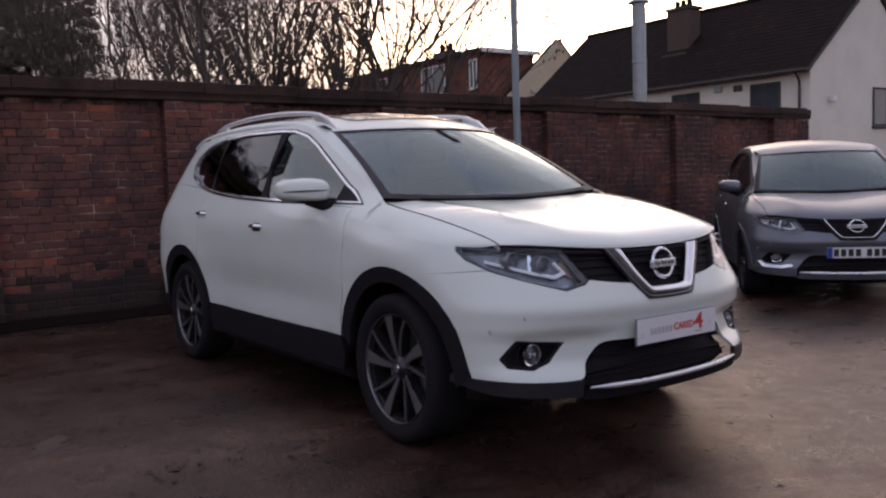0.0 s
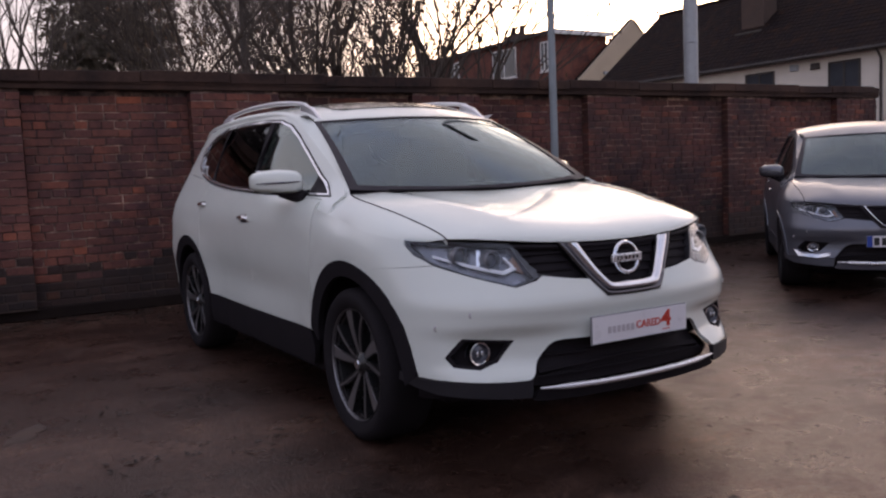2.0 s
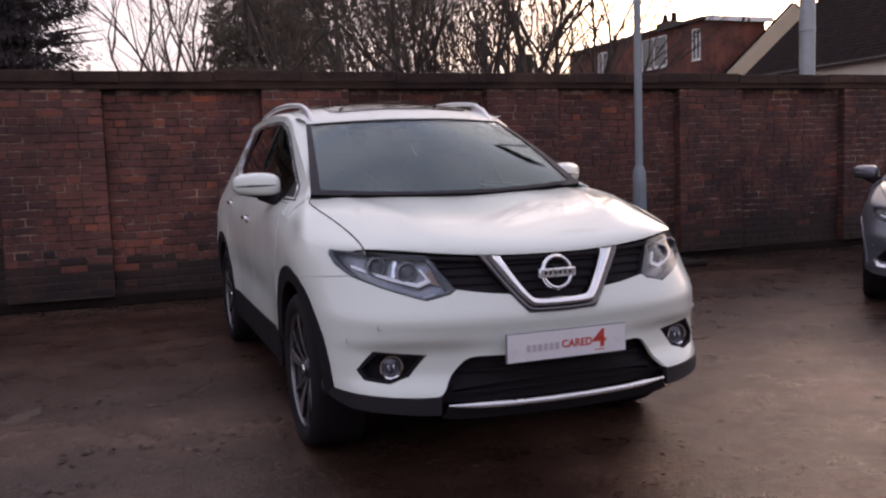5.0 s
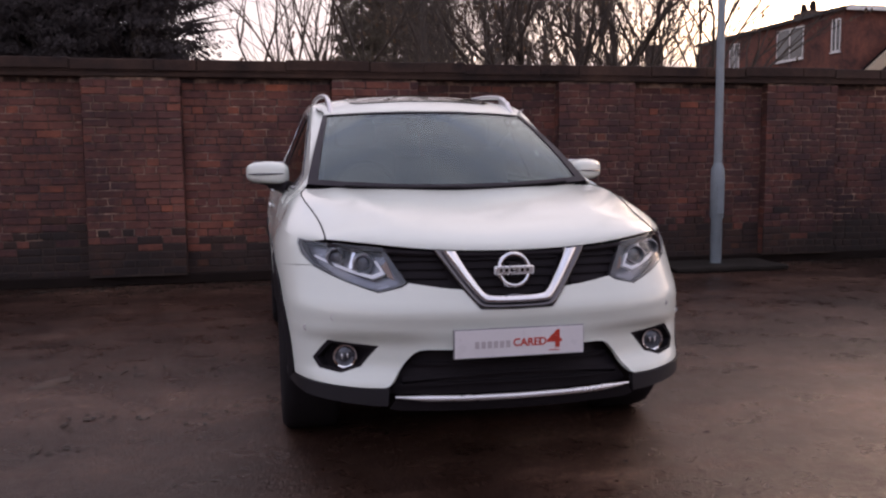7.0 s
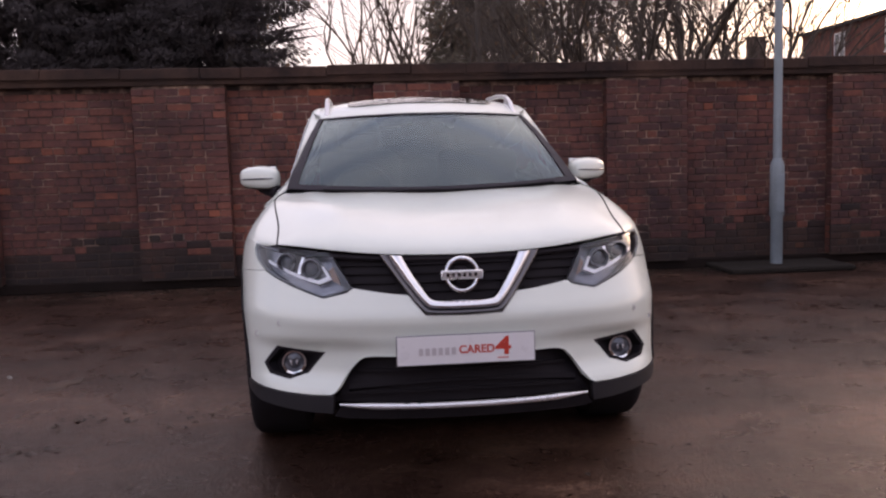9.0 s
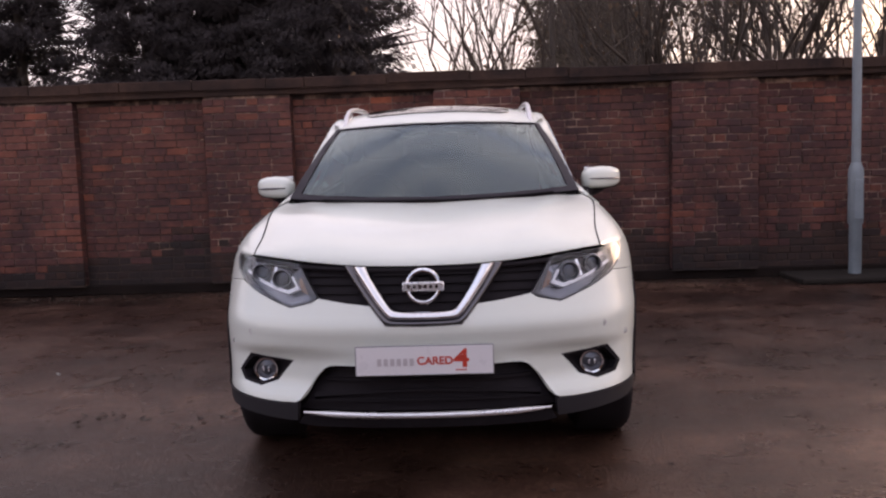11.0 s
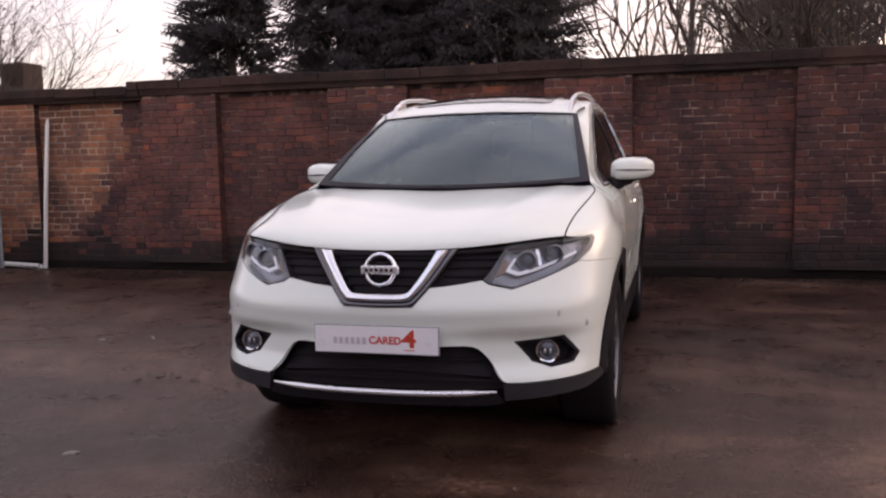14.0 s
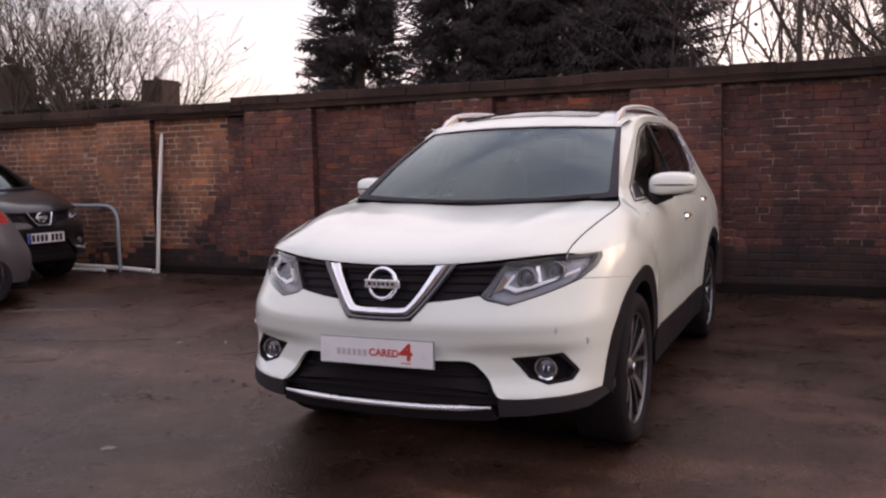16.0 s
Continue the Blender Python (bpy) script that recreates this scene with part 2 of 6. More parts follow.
PAINT_DARK = mat("dark_grey_paint", (0.018, 0.017, 0.020), 0.34, 0.5, vary=0.05, scale=2.0, fine=600, coat=0.6, rough_vary=0.04)
CLAD = mat("black_plastic_cladding", (0.019, 0.0165, 0.019), 0.75, vary=0.25, scale=6.0, fine=200, bump=0.15, depth=0.001, spec=0.05)
CLAD_GREY = mat("grey_plastic_cladding", (0.019, 0.0172, 0.0205), 0.55, vary=0.2, scale=6.0, fine=200, bump=0.15, depth=0.001, spec=0.3)
GRILLE = mat("gloss_black_grille", (0.021, 0.0175, 0.0205), 0.6, spec=0.08, vary=0.2, scale=9.0)
CHROME = mat("bright_chrome", (0.80, 0.80, 0.82), 0.09, 1.0, vary=0.03, rough_vary=0.03)
# Vee surround's chrome: the dark ground it reflects is put into its colour
CHROME_DARK = mat("shaded_chrome", (0.14, 0.134, 0.142), 0.20, 1.0, vary=0.05, rough_vary=0.04)
SATIN = mat("satin_silver", (0.70, 0.69, 0.71), 0.32, 0.8, vary=0.06, rough_vary=0.06)
TRIM_BRIGHT = mat("bright_window_trim", (0.86, 0.86, 0.88), 0.16, 0.85, vary=0.03)
SKID = mat("bright_satin_strip", (0.80, 0.80, 0.81), 0.30, 0.75, vary=0.03)
ALLOY = mat("machined_alloy", (0.22, 0.21, 0.218), 0.36, 0.7, vary=0.08, scale=5.0, rough_vary=0.08)
RIM_BLACK = mat("gloss_black_rim", (0.014, 0.014, 0.015), 0.3, vary=0.2)
RUBBER = mat("tyre_rubber", (0.019, 0.0165, 0.0185), 0.85, spec=0.08, vary=0.25, scale=12.0, bump=0.2, depth=0.001)
STEEL = mat("brake_steel", (0.30, 0.28, 0.27), 0.4, 0.9, vary=0.2)
INTERIOR = mat("dark_interior_cloth", (0.042, 0.041, 0.044), 0.8, vary=0.2, scale=10.0)
LINING = mat("pale_grey_lining", (0.30, 0.29, 0.285), 0.85, vary=0.12, scale=8.0)
WINDSCREEN = glass("windscreen_glass", (0.56, 0.64, 0.64), shine_at=0.080, sheen=(0.84, 0.94, 0.97))
SIDE_GLASS = glass("side_glass", (0.40, 0.44, 0.43), shine_at=0.13, sheen=(0.92, 1.0, 0.97))
PRIVACY = glass("tinted_privacy_glass", (0.12, 0.12, 0.13), shine_at=0.06)
LENS = glass("clear_lamp_lens", (0.95, 0.96, 0.97), shine_at=0.02)
SCREEN_EDGE = mat("black_windscreen_edge", (0.024, 0.020, 0.027), 0.5, vary=0.15, scale=8.0, spec=0.16)
BAR_BLACK = mat("matt_black_bar", (0.015, 0.0125, 0.0145), 0.75, vary=0.2, spec=0.08)
ROOF_GLASS = mat("dark_roof_glass", (0.010, 0.009, 0.010), 0.05, vary=0.1, rough_vary=0.02)
LAMP_BOWL = mat("lamp_reflector_grey", (0.23, 0.235, 0.265), 0.24, 0.6, vary=0.45, scale=9.0)
DARK_GLASS = mat("dark_lamp_glass", (0.11, 0.115, 0.135), 0.12, 0.4, vary=0.3, scale=9.0)
LAMP_EDGE = mat("lamp_edge_grey", (0.035, 0.034, 0.040), 0.35, vary=0.2, scale=9.0)
LAMP_LIGHT = mat("lamp_reflector_bright", (0.85, 0.86, 0.9), 0.12, 0.85, vary=0.1, scale=20.0)
LAMP_RING = mat("satin_lamp_ring", (0.22, 0.225, 0.245), 0.3, 0.6, vary=0.15, scale=20.0)
LED_WHITE = mat("daylight_lamp_bar", (0.92, 0.92, 0.94), 0.3, vary=0.04)
AMBER = mat("amber_indicator", (0.30, 0.17, 0.12), 0.25, vary=0.1)
RED_LENS = mat("red_tail_lens", (0.35, 0.02, 0.02), 0.12, vary=0.1)
PLATE_WHITE = mat("plate_white", (0.74, 0.72, 0.74), 0.35, vary=0.03)
PLATE_FRAME = mat("plate_frame_grey", (0.20, 0.20, 0.21), 0.4, vary=0.1)
PRINT_RED = mat("print_red", (0.55, 0.05, 0.03), 0.4, vary=0.03)
PRINT_GREY = mat("print_grey", (0.50, 0.46, 0.48), 0.4, vary=0.03)
PRINT_BLACK = mat("print_black", (0.02, 0.02, 0.02), 0.4, vary=0.05)
PRINT_BLUE = mat("plate_blue_band", (0.02, 0.06, 0.32), 0.4, vary=0.05)
GALV = mat("galvanised_steel", (0.30, 0.32, 0.34), 0.5, 0.35, vary=0.2, scale=7.0, fine=60, bump=0.1, depth=0.001)
POST_GREY = mat("grey_painted_post", (0.20, 0.235, 0.26), 0.5, 0.0, vary=0.2, scale=5.0, fine=80, bump=0.1, depth=0.001)
PIPE_WHITE = mat("white_plastic_pipe", (0.74, 0.71, 0.67), 0.4, vary=0.1, scale=6.0)
CONCRETE = mat("mossy_concrete", (0.050, 0.042, 0.034), 0.85, vary=0.4, scale=5.0, bump=0.5, depth=0.006)
RENDER_WHITE = mat("white_render", (0.62, 0.57, 0.51), 0.9, vary=0.12, scale=0.8, fine=30, bump=0.3, depth=0.006)
RENDER_BEIGE = mat("beige_render", (0.42, 0.34, 0.25), 0.9, vary=0.12, scale=0.8, fine=30)
ROOF_TILE = mat("dark_roof_tile", (0.019, 0.013, 0.012), 0.92, spec=0.06, vary=0.35, scale=1.2, fine=20, bump=0.3, depth=0.01, piece="island")
STACK_BRICK = mat("sooty_stack_brick", (0.070, 0.045, 0.036), 0.9, vary=0.3, scale=2.0, fine=24, bump=0.4, depth=0.01)
HOUSE_BRICK = mat("red_house_brick", (0.112, 0.043, 0.032), 0.9, stain=0.8, vary=0.3, scale=0.9, fine=24, bump=0.4, depth=0.01)
DARK_WOOD = mat("dark_board", (0.04, 0.032, 0.03), 0.7, vary=0.3, scale=4.0)
FRAME_WHITE = mat("white_window_frame", (0.66, 0.65, 0.64), 0.4, vary=0.06)
PANE = mat("dark_window_pane", (0.05, 0.055, 0.065), 0.06, vary=0.3, scale=1.0, rough_vary=0.02)
BARK = mat("grey_brown_bark", (0.060, 0.046, 0.038), 0.9, vary=0.4, scale=4.0, fine=40, bump=0.5, depth=0.01)
DRY_LEAF = mat("brown_hanging_leaf", (0.085, 0.055, 0.032), 0.75, vary=0.4, scale=2.0, piece="island")
NEEDLES = mat("dark_conifer_foliage", (0.051, 0.043, 0.045), 0.9, spec=0.15, vary=0.4, scale=0.6)
IVY = mat("dark_ivy_foliage", (0.122, 0.102, 0.077), 0.85, spec=0.2, vary=0.4, scale=0.8)


# ---- building helpers ----
def part(name, bm, material, parent, label="", smooth=0.0):
    """Links a bmesh as one mesh under a thing or a part; smooth: the angle up to which its faces are shaded as one."""
    me = bpy.data.meshes.new(name)
    bmesh.ops.recalc_face_normals(bm, faces=bm.faces) if not smooth < 0 else None
    bm.to_mesh(me)
    bm.free()
    return part_mesh(name, me, material, parent, label, abs(smooth))


def part_mesh(name, me, material, parent, label="", smooth=0.0):
    me.materials.append(material)
    if smooth:
        me.shade_smooth()
        me.set_sharp_from_angle(angle=radians(smooth))
    ob = new(name, me)
    ob.parent = parent
    return tagged(ob, label)


def thing(name, label, category, at=None, group="", kind=""):
    ob = new(name)
    if at is not None:
        ob.matrix_basis = at
    ob.empty_display_size = 0.2
    return tagged(ob, label, category, group, kind)


def block(x0, x1, y0, y1, z0, z1, bevel=0.0, segments=1, bm=None):
    bm = bm or bmesh.new()
    made = bmesh.ops.create_cube(bm, size=1)["verts"]
    for v in made:
        v.co = Vector((x0 + (v.co.x + 0.5) * (x1 - x0), y0 + (v.co.y + 0.5) * (y1 - y0), z0 + (v.co.z + 0.5) * (z1 - z0)))
    if bevel:
        edges = list({e for v in made for e in v.link_edges})
        bmesh.ops.bevel(bm, geom=edges, offset=bevel, segments=segments, affect="EDGES", profile=0.5)
    return bm


def tube(points, radii, sides=10, bm=None, caps=True):
    """A round bar along points; radii: one for all, or one a point."""
    bm = bm or bmesh.new()
    pts = [Vector(p) for p in points]
    rads = radii if hasattr(radii, "__len__") else [radii] * len(pts)
    rings, side = [], None
    for i, p in enumerate(pts):
        way = (pts[min(i + 1, len(pts) - 1)] - pts[max(i - 1, 0)]).normalized()
        ref = side if side is not None else (Vector((0, 0, 1)) if abs(way.z) < 0.9 else Vector((1, 0, 0))).cross(way)
        side = (ref - way * ref.dot(way)).normalized()
        up = way.cross(side)
        rings.append([bm.verts.new(p + rads[i] * (math.cos(2 * math.pi * k / sides) * side + math.sin(2 * math.pi * k / sides) * up)) for k in range(sides)])
    for a, b in zip(rings, rings[1:]):
        for k in range(sides):
            bm.faces.new((a[k], a[(k + 1) % sides], b[(k + 1) % sides], b[k]))
    if caps:
        bm.faces.new(rings[0][::-1])
        bm.faces.new(rings[-1])
    return bm


def lathe(profile, sides=40, axis="x", centre=(0, 0, 0), closed=False, caps=True):
    """Turns (radius, along) points round an axis."""
    bm = bmesh.new()
    rings = []
    for r, a in profile:
        ring = []
        for k in range(sides):
            c, s = r * math.cos(2 * math.pi * k / sides), r * math.sin(2 * math.pi * k / sides)
            v = (a, c, s) if axis == "x" else ((c, a, s) if axis == "y" else (c, s, a))
            ring.append(bm.verts.new(Vector(v) + Vector(centre)))
        rings.append(ring)
    for a, b in zip(rings, rings[1:] + ([rings[0]] if closed else [])):
        for k in range(sides):
            bm.faces.new((a[k], a[(k + 1) % sides], b[(k + 1) % sides], b[k]))
    if caps and not closed:
        for ring in (rings[0], rings[-1]):
            if (ring[0].co - ring[sides // 2].co).length > 1e-4:
                bm.faces.new(ring)
    bmesh.ops.remove_doubles(bm, verts=bm.verts, dist=1e-5)
    return bm


def smooth_curve(table):
    """A smooth function through (x, y) points, flat beyond its ends."""
    xs, ys = [p[0] for p in table], [p[1] for p in table]
    n = len(xs)
    slopes = [0.0] * n
    for i in range(n):
        if 0 < i < n - 1:
            a, b = (ys[i] - ys[i - 1]) / (xs[i] - xs[i - 1]), (ys[i + 1] - ys[i]) / (xs[i + 1] - xs[i])
            slopes[i] = 0.0 if a * b <= 0 else 2 * a * b / (a + b)
        else:
            j = 1 if i == 0 else n - 1
            slopes[i] = (ys[j] - ys[j - 1]) / (xs[j] - xs[j - 1])

    def f(x):
        if x <= xs[0]:
            return ys[0] + slopes[0] * max(x - xs[0], -0.05)
        if x >= xs[-1]:
            return ys[-1] + slopes[-1] * min(x - xs[-1], 0.05)
        i = max(k for k in range(n - 1) if xs[k] <= x)
        h = xs[i + 1] - xs[i]
        t = (x - xs[i]) / h
        return (ys[i] * (1 + 2 * t) * (1 - t) ** 2 + slopes[i] * h * t * (1 - t) ** 2 + ys[i + 1] * t * t * (3 - 2 * t) + slopes[i + 1] * h * t * t * (t - 1))
    return f


def dense(loop, step):
    out = []
    for a, b in zip(loop, loop[1:] + loop[:1]):
        k = max(1, int(math.ceil(math.dist(a, b) / step)))
        out += [(a[0] + (b[0] - a[0]) * i / k, a[1] + (b[1] - a[1]) * i / k) for i in range(k)]
    return out


def inside(p, loop):
    x, y = p
    hit = False
    j = len(loop) - 1
    for i in range(len(loop)):
        (xi, yi), (xj, yj) = loop[i], loop[j]
        if (yi > y) != (yj > y) and x < (xj - xi) * (y - yi) / (yj - yi) + xi:
            hit = not hit
        j = i
    return hit


def panel(name, parent, material, outer, surface, holes=(), step=0.05, thick=0.012, lift=0.0, label="", middle=(0, 1.4, 0.75), warp=None, smooth=35):
    """A sheet-metal, glass or plastic panel: a plan outline with holes, laid on a curved surface and given thickness."""
    loops = [dense(list(outer), step)] + [dense(list(h), step) for h in holes]
    pts, edges = [], []
    for loop in loops:
        base = len(pts)
        pts += loop
        edges += [(base + i, base + (i + 1) % len(loop)) for i in range(len(loop))]
    xs, ys = [p[0] for p in loops[0]], [p[1] for p in loops[0]]
    rim = np.array(pts)
    gx = min(xs) + step * 0.5
    grid = []
    while gx < max(xs):
        gy = min(ys) + step * 0.5
        while gy < max(ys):
            if np.min((rim[:, 0] - gx) ** 2 + (rim[:, 1] - gy) ** 2) > (0.45 * step) ** 2 and inside((gx, gy), loops[0]) and not any(inside((gx, gy), h) for h in loops[1:]):
                grid.append((gx, gy))
            gy += step
        gx += step
    flat, _, tris, *_ = delaunay_2d_cdt([Vector(p) for p in pts + grid], edges, [], 0, 1e-6)
    keep = []
    for tri in tris:
        c = (sum(flat[i].x for i in tri) / 3, sum(flat[i].y for i in tri) / 3)
        if inside(c, loops[0]) and not any(inside(c, h) for h in loops[1:]):
            keep.append(tuple(tri))
    front, d = [], 1e-3
    mid = Vector(middle)
    votes = 0
    for p in flat:
        at = Vector(surface(p.x, p.y))
        n = (Vector(surface(p.x + d, p.y)) - Vector(surface(p.x - d, p.y))).cross(Vector(surface(p.x, p.y + d)) - Vector(surface(p.x, p.y - d)))
        n.normalize()
        votes += 1 if n.dot(at - mid) > 0 else -1
        front.append((at, n))
    sign = 1 if votes >= 0 else -1
    verts = [a + n * sign * lift for a, n in front] + [a + n * sign * (lift - thick) for a, n in front]
    if warp:
        verts = [Vector(warp(v)) for v in verts]
    k = len(front)
    faces = []
    count = {}
    for a, b, c in keep:
        n = (verts[b] - verts[a]).cross(verts[c] - verts[a])
        if n.dot(front[a][1] * sign) < 0:
            b, c = c, b
        faces += [(a, b, c), (a + k, c + k, b + k)]
        for e in ((a, b), (b, c), (c, a)):
            count[e] = 1
    for a, b in list(count):
        if (b, a) not in count:
            faces.append((b, a, a + k, b + k))
    me = bpy.data.meshes.new(name)
    me.from_pydata([tuple(v) for v in verts], [], faces)
    me.update()
    return part_mesh(name, me, material, parent, label, smooth)


def loft(rows, thick=0.0):
    """A sheet through rows of points."""
    bm = bmesh.new()
    grid = [[bm.verts.new(p) for p in row] for row in rows]
    for a, b in zip(grid, grid[1:]):
        for i in range(len(a) - 1):
            bm.faces.new((a[i], a[i + 1], b[i + 1], b[i]))
    return bm



# ---- ground and boundary wall ----
def sheet(name, xs, ys, height, material, parent=None):
    bm = bmesh.new()
    grid = [[bm.verts.new((x, y, height(x, y))) for x in xs] for y in ys]
    for a, b in zip(grid, grid[1:]):
        for i in range(len(xs) - 1):
            bm.faces.new((a[i], a[i + 1], b[i + 1], b[i]))
    return part(name, bm, material, parent, smooth=60)


near = [-400, -120, -40, -20] + [-14 + 0.35 * i for i in range(81)] + [20, 40, 120, 400]
neary = [-400, -120, -40, -15] + [-9 + 0.35 * i for i in range(43)] + [10, 20, 40, 120, 400]


def rise(x, y):
    """Slight hollows in the yard, none under the wheels."""
    if abs(x) > 14 or y < -9 or y > 6:
        return 0.0
    away = min(1.0, max(0.0, (math.hypot(max(0, abs(x) - 1.0), max(0, abs(y - 1.4) - 2.4)) - 0.1) / 1.0))
    return 0.012 * away * noise.noise(Vector((x * 0.5, y * 0.5, 0)))


tagged(sheet("ground", near, neary, rise, ASPHALT), "worn damp brown-black tarmac yard", "ground", kind="structure")

WALL_Y, PIER_Y, WALL_X0, WALL_X1, WALL_TOP = 5.15, 5.05, -16.0, 10.96, 2.10
PIERS = [(-7.54, -6.60), (-5.06, -4.06), (-2.66, -1.71), (-0.20, 0.72), (2.29, 3.20), (4.84, 5.77), (7.43, 8.36), (9.93, 10.96)]
wall = tagged(part("wall_north", block(WALL_X0, WALL_X1, WALL_Y + 0.007, 5.40, 0, WALL_TOP), MORTAR, None), "weathered red-brown brick boundary wall with piers", "wall", kind="structure")
for x0, x1 in PIERS:
    part("pier_core", block(x0 + 0.012, x1 - 0.012, PIER_Y + 0.007, WALL_Y + 0.02, 0.10, WALL_TOP), MORTAR, wall)
x = WALL_X0
random.seed(5)
while x < WALL_X1:
    w = min(random.uniform(0.40, 0.90), WALL_X1 + 0.04 - x)
    if w < 0.2:
        break
    low = -0.045 if x + w / 2 < -5.06 else 0.0
    if x < -5.06 < x + w:
        w = -5.06 - x
    dz = random.uniform(-0.009, 0.007)
    part("coping_stone", block(x + 0.003, x + w - 0.003, 4.995 + random.uniform(-0.008, 0.008), 5.46, 2.165 + low + dz, 2.275 + low + dz, 0.008), COPING, wall)
    x += w
part("coping_joint", block(WALL_X0, -5.07, 5.012, 5.45, 2.10, 2.214), COPING, wall)
part("coping_joint", block(-5.05, WALL_X1 + 0.01, 5.012, 5.45, 2.15, 2.259), COPING, wall)
part("coping_course", block(WALL_X0, -5.06, 5.045, 5.44, 2.055, 2.125, 0.006), COPING, wall)
part("coping_course", block(-5.06, WALL_X1 + 0.02, 5.025, 5.44, 2.10, 2.168, 0.006), COPING, wall)
part("plinth", block(WALL_X0, WALL_X1, 5.10, 5.16, 0, 0.11, 0.01), PLINTH, wall)
# Unseen walls, added to close the yard and block low sky light
tagged(part("unseen_wall_south", block(-16.25, 15.0, -12.25, -12.0, 0, 2.7), STACK_BRICK, None), "unseen brick wall added south to block low sky light", "wall", kind="structure")
tagged(part("unseen_wall_west", block(-16.25, -16.0, -12.0, 5.40, 0, 2.4), STACK_BRICK, None), "unseen brick wall added west to block low sky light", "wall", kind="structure")


# ---- the shape shared by the cars: nose at -y, wheels on z = 0, front axle at y = 0 ----
FRONT = smooth_curve([(0.18, -0.80), (0.24, -0.885), (0.32, -0.925), (0.40, -0.926), (0.50, -0.918), (0.57, -0.911), (0.605, -0.911), (0.628, -0.916), (0.650, -0.9225), (0.678, -0.919), (0.73, -0.896), (0.80, -0.866), (0.90, -0.832), (0.95, -0.80), (1.05, -0.70)])
DEEP = smooth_curve([(0.2, 0.56), (0.55, 0.60), (0.94, 0.77), (1.1, 0.8)])
WIDE = smooth_curve([(0.2, 0.845), (0.3, 0.865), (0.42, 0.873), (0.55, 0.881), (0.7, 0.889), (0.82, 0.895), (0.92, 0.894), (1.0, 0.880), (1.06, 0.864), (1.12, 0.838), (1.2, 0.806), (1.3, 0.764), (1.4, 0.722), (1.5, 0.678), (1.56, 0.650), (1.62, 0.615)])
REAR = smooth_curve([(0.2, 3.62), (0.45, 3.70), (0.9, 3.69), (1.1, 3.66), (1.3, 3.61), (1.5, 3.46), (1.62, 3.29)])
ROUND = smooth_curve([(0.2, 2.68), (0.55, 2.68), (0.7, 2.60), (0.82, 2.52), (0.95, 2.42), (1.1, 2.4)])
AXLES, ARCH = (0.0, 2.705), 0.470


def bump_at(v, centre, spread):
    return math.exp(-((v - centre) / spread) ** 2)


def side_x(y, z):
    """Half the body's width at a place on its flank."""
    x = WIDE(z)
    if z > 1.06:
        x -= 0.085 * min(1.0, (z - 1.06) / 0.12) * min(1.0, max(0.0, (1.25 - y) / 0.8))
        x -= 0.035 * min(1.0, (z - 1.06) / 0.3) * min(1.0, max(0.0, (y - 1.9) / 1.2)) ** 1.7
    x -= 0.030 * min(1.0, max(0.0, (z - 0.92) / 0.10)) * min(1.0, max(0.0, (0.50 - y) / 0.40))
    for axle in AXLES:
        x += 0.015 * bump_at(math.hypot(y - axle, z - 0.36), 0.50, 0.075) * (1 if z < 0.98 else 0.4)
    x -= 0.020 * bump_at(z, 0.60, 0.09) * max(0.0, 1 - ((y - 1.35) / 1.0) ** 2)
    x += 0.008 * bump_at(z, 0.99, 0.045) * max(0.0, 1 - ((y - 1.5) / 1.4) ** 2)
    return x


def belt(s, z):
    """The body's skin: s runs from the nose's middle (0) round the corner (1) along the flank to the rear corner (2) and the tail's middle (3)."""
    sign, s = (-1 if s < 0 else 1), abs(s)
    nose, deep, tail = FRONT(z), DEEP(z), REAR(z)
    y0, y1 = nose + deep, tail - 0.62
    if s <= 1:
        a = s * math.pi / 2
        x, y = WIDE(z) * math.sin(a) ** (2 / ROUND(z)), y0 - deep * max(0.0, math.cos(a)) ** (2 / ROUND(z))
        x += (side_x(y0, z) - WIDE(z)) * s ** 6
        y += (FRONT(z - 0.055 * s * s * bump_at(z, 0.64, 0.09)) - nose) * max(0.0, math.cos(a))
        if z < 0.66:
            shelf = 1 / (1 + math.exp((z - 0.566) / 0.011)) * (1 / (1 + math.exp((0.418 - z) / 0.010)))
            y += 0.062 * shelf * bump_at(x, 0.57, 0.23)
    elif s <= 2:
        y = y0 + (s - 1) * (y1 - y0)
        x = side_x(y, z)
    else:
        a = (s - 2) * math.pi / 2
        x, y = side_x(y1, z) * max(0.0, math.cos(a)) ** (2 / 2.4), y1 + 0.62 * math.sin(a) ** (2 / 2.4)
    return (sign * x, y, z)


def on_nose(x, z):
    q = min(1.0, abs(x) / WIDE(z))
    return (math.copysign(math.asin(q ** (ROUND(z) / 2)) / (math.pi / 2), x), z)


def on_flank(y, z):
    y0, y1 = FRONT(z) + DEEP(z), REAR(z) - 0.62
    if y < y0:
        a = math.acos(min(1.0, max(0.0, (y0 - y) / DEEP(z))) ** (ROUND(z) / 2))
        return (a / (math.pi / 2), z)
    return (1 + (y - y0) / (y1 - y0), z)


def mirror_loop(loop):
    return [(-a, b) for a, b in reversed(loop)]


def lip_y(x):
    """The bonnet's front edge."""
    return belt(on_nose(min(abs(x), 0.86), 0.905)[0], 0.905)[1]


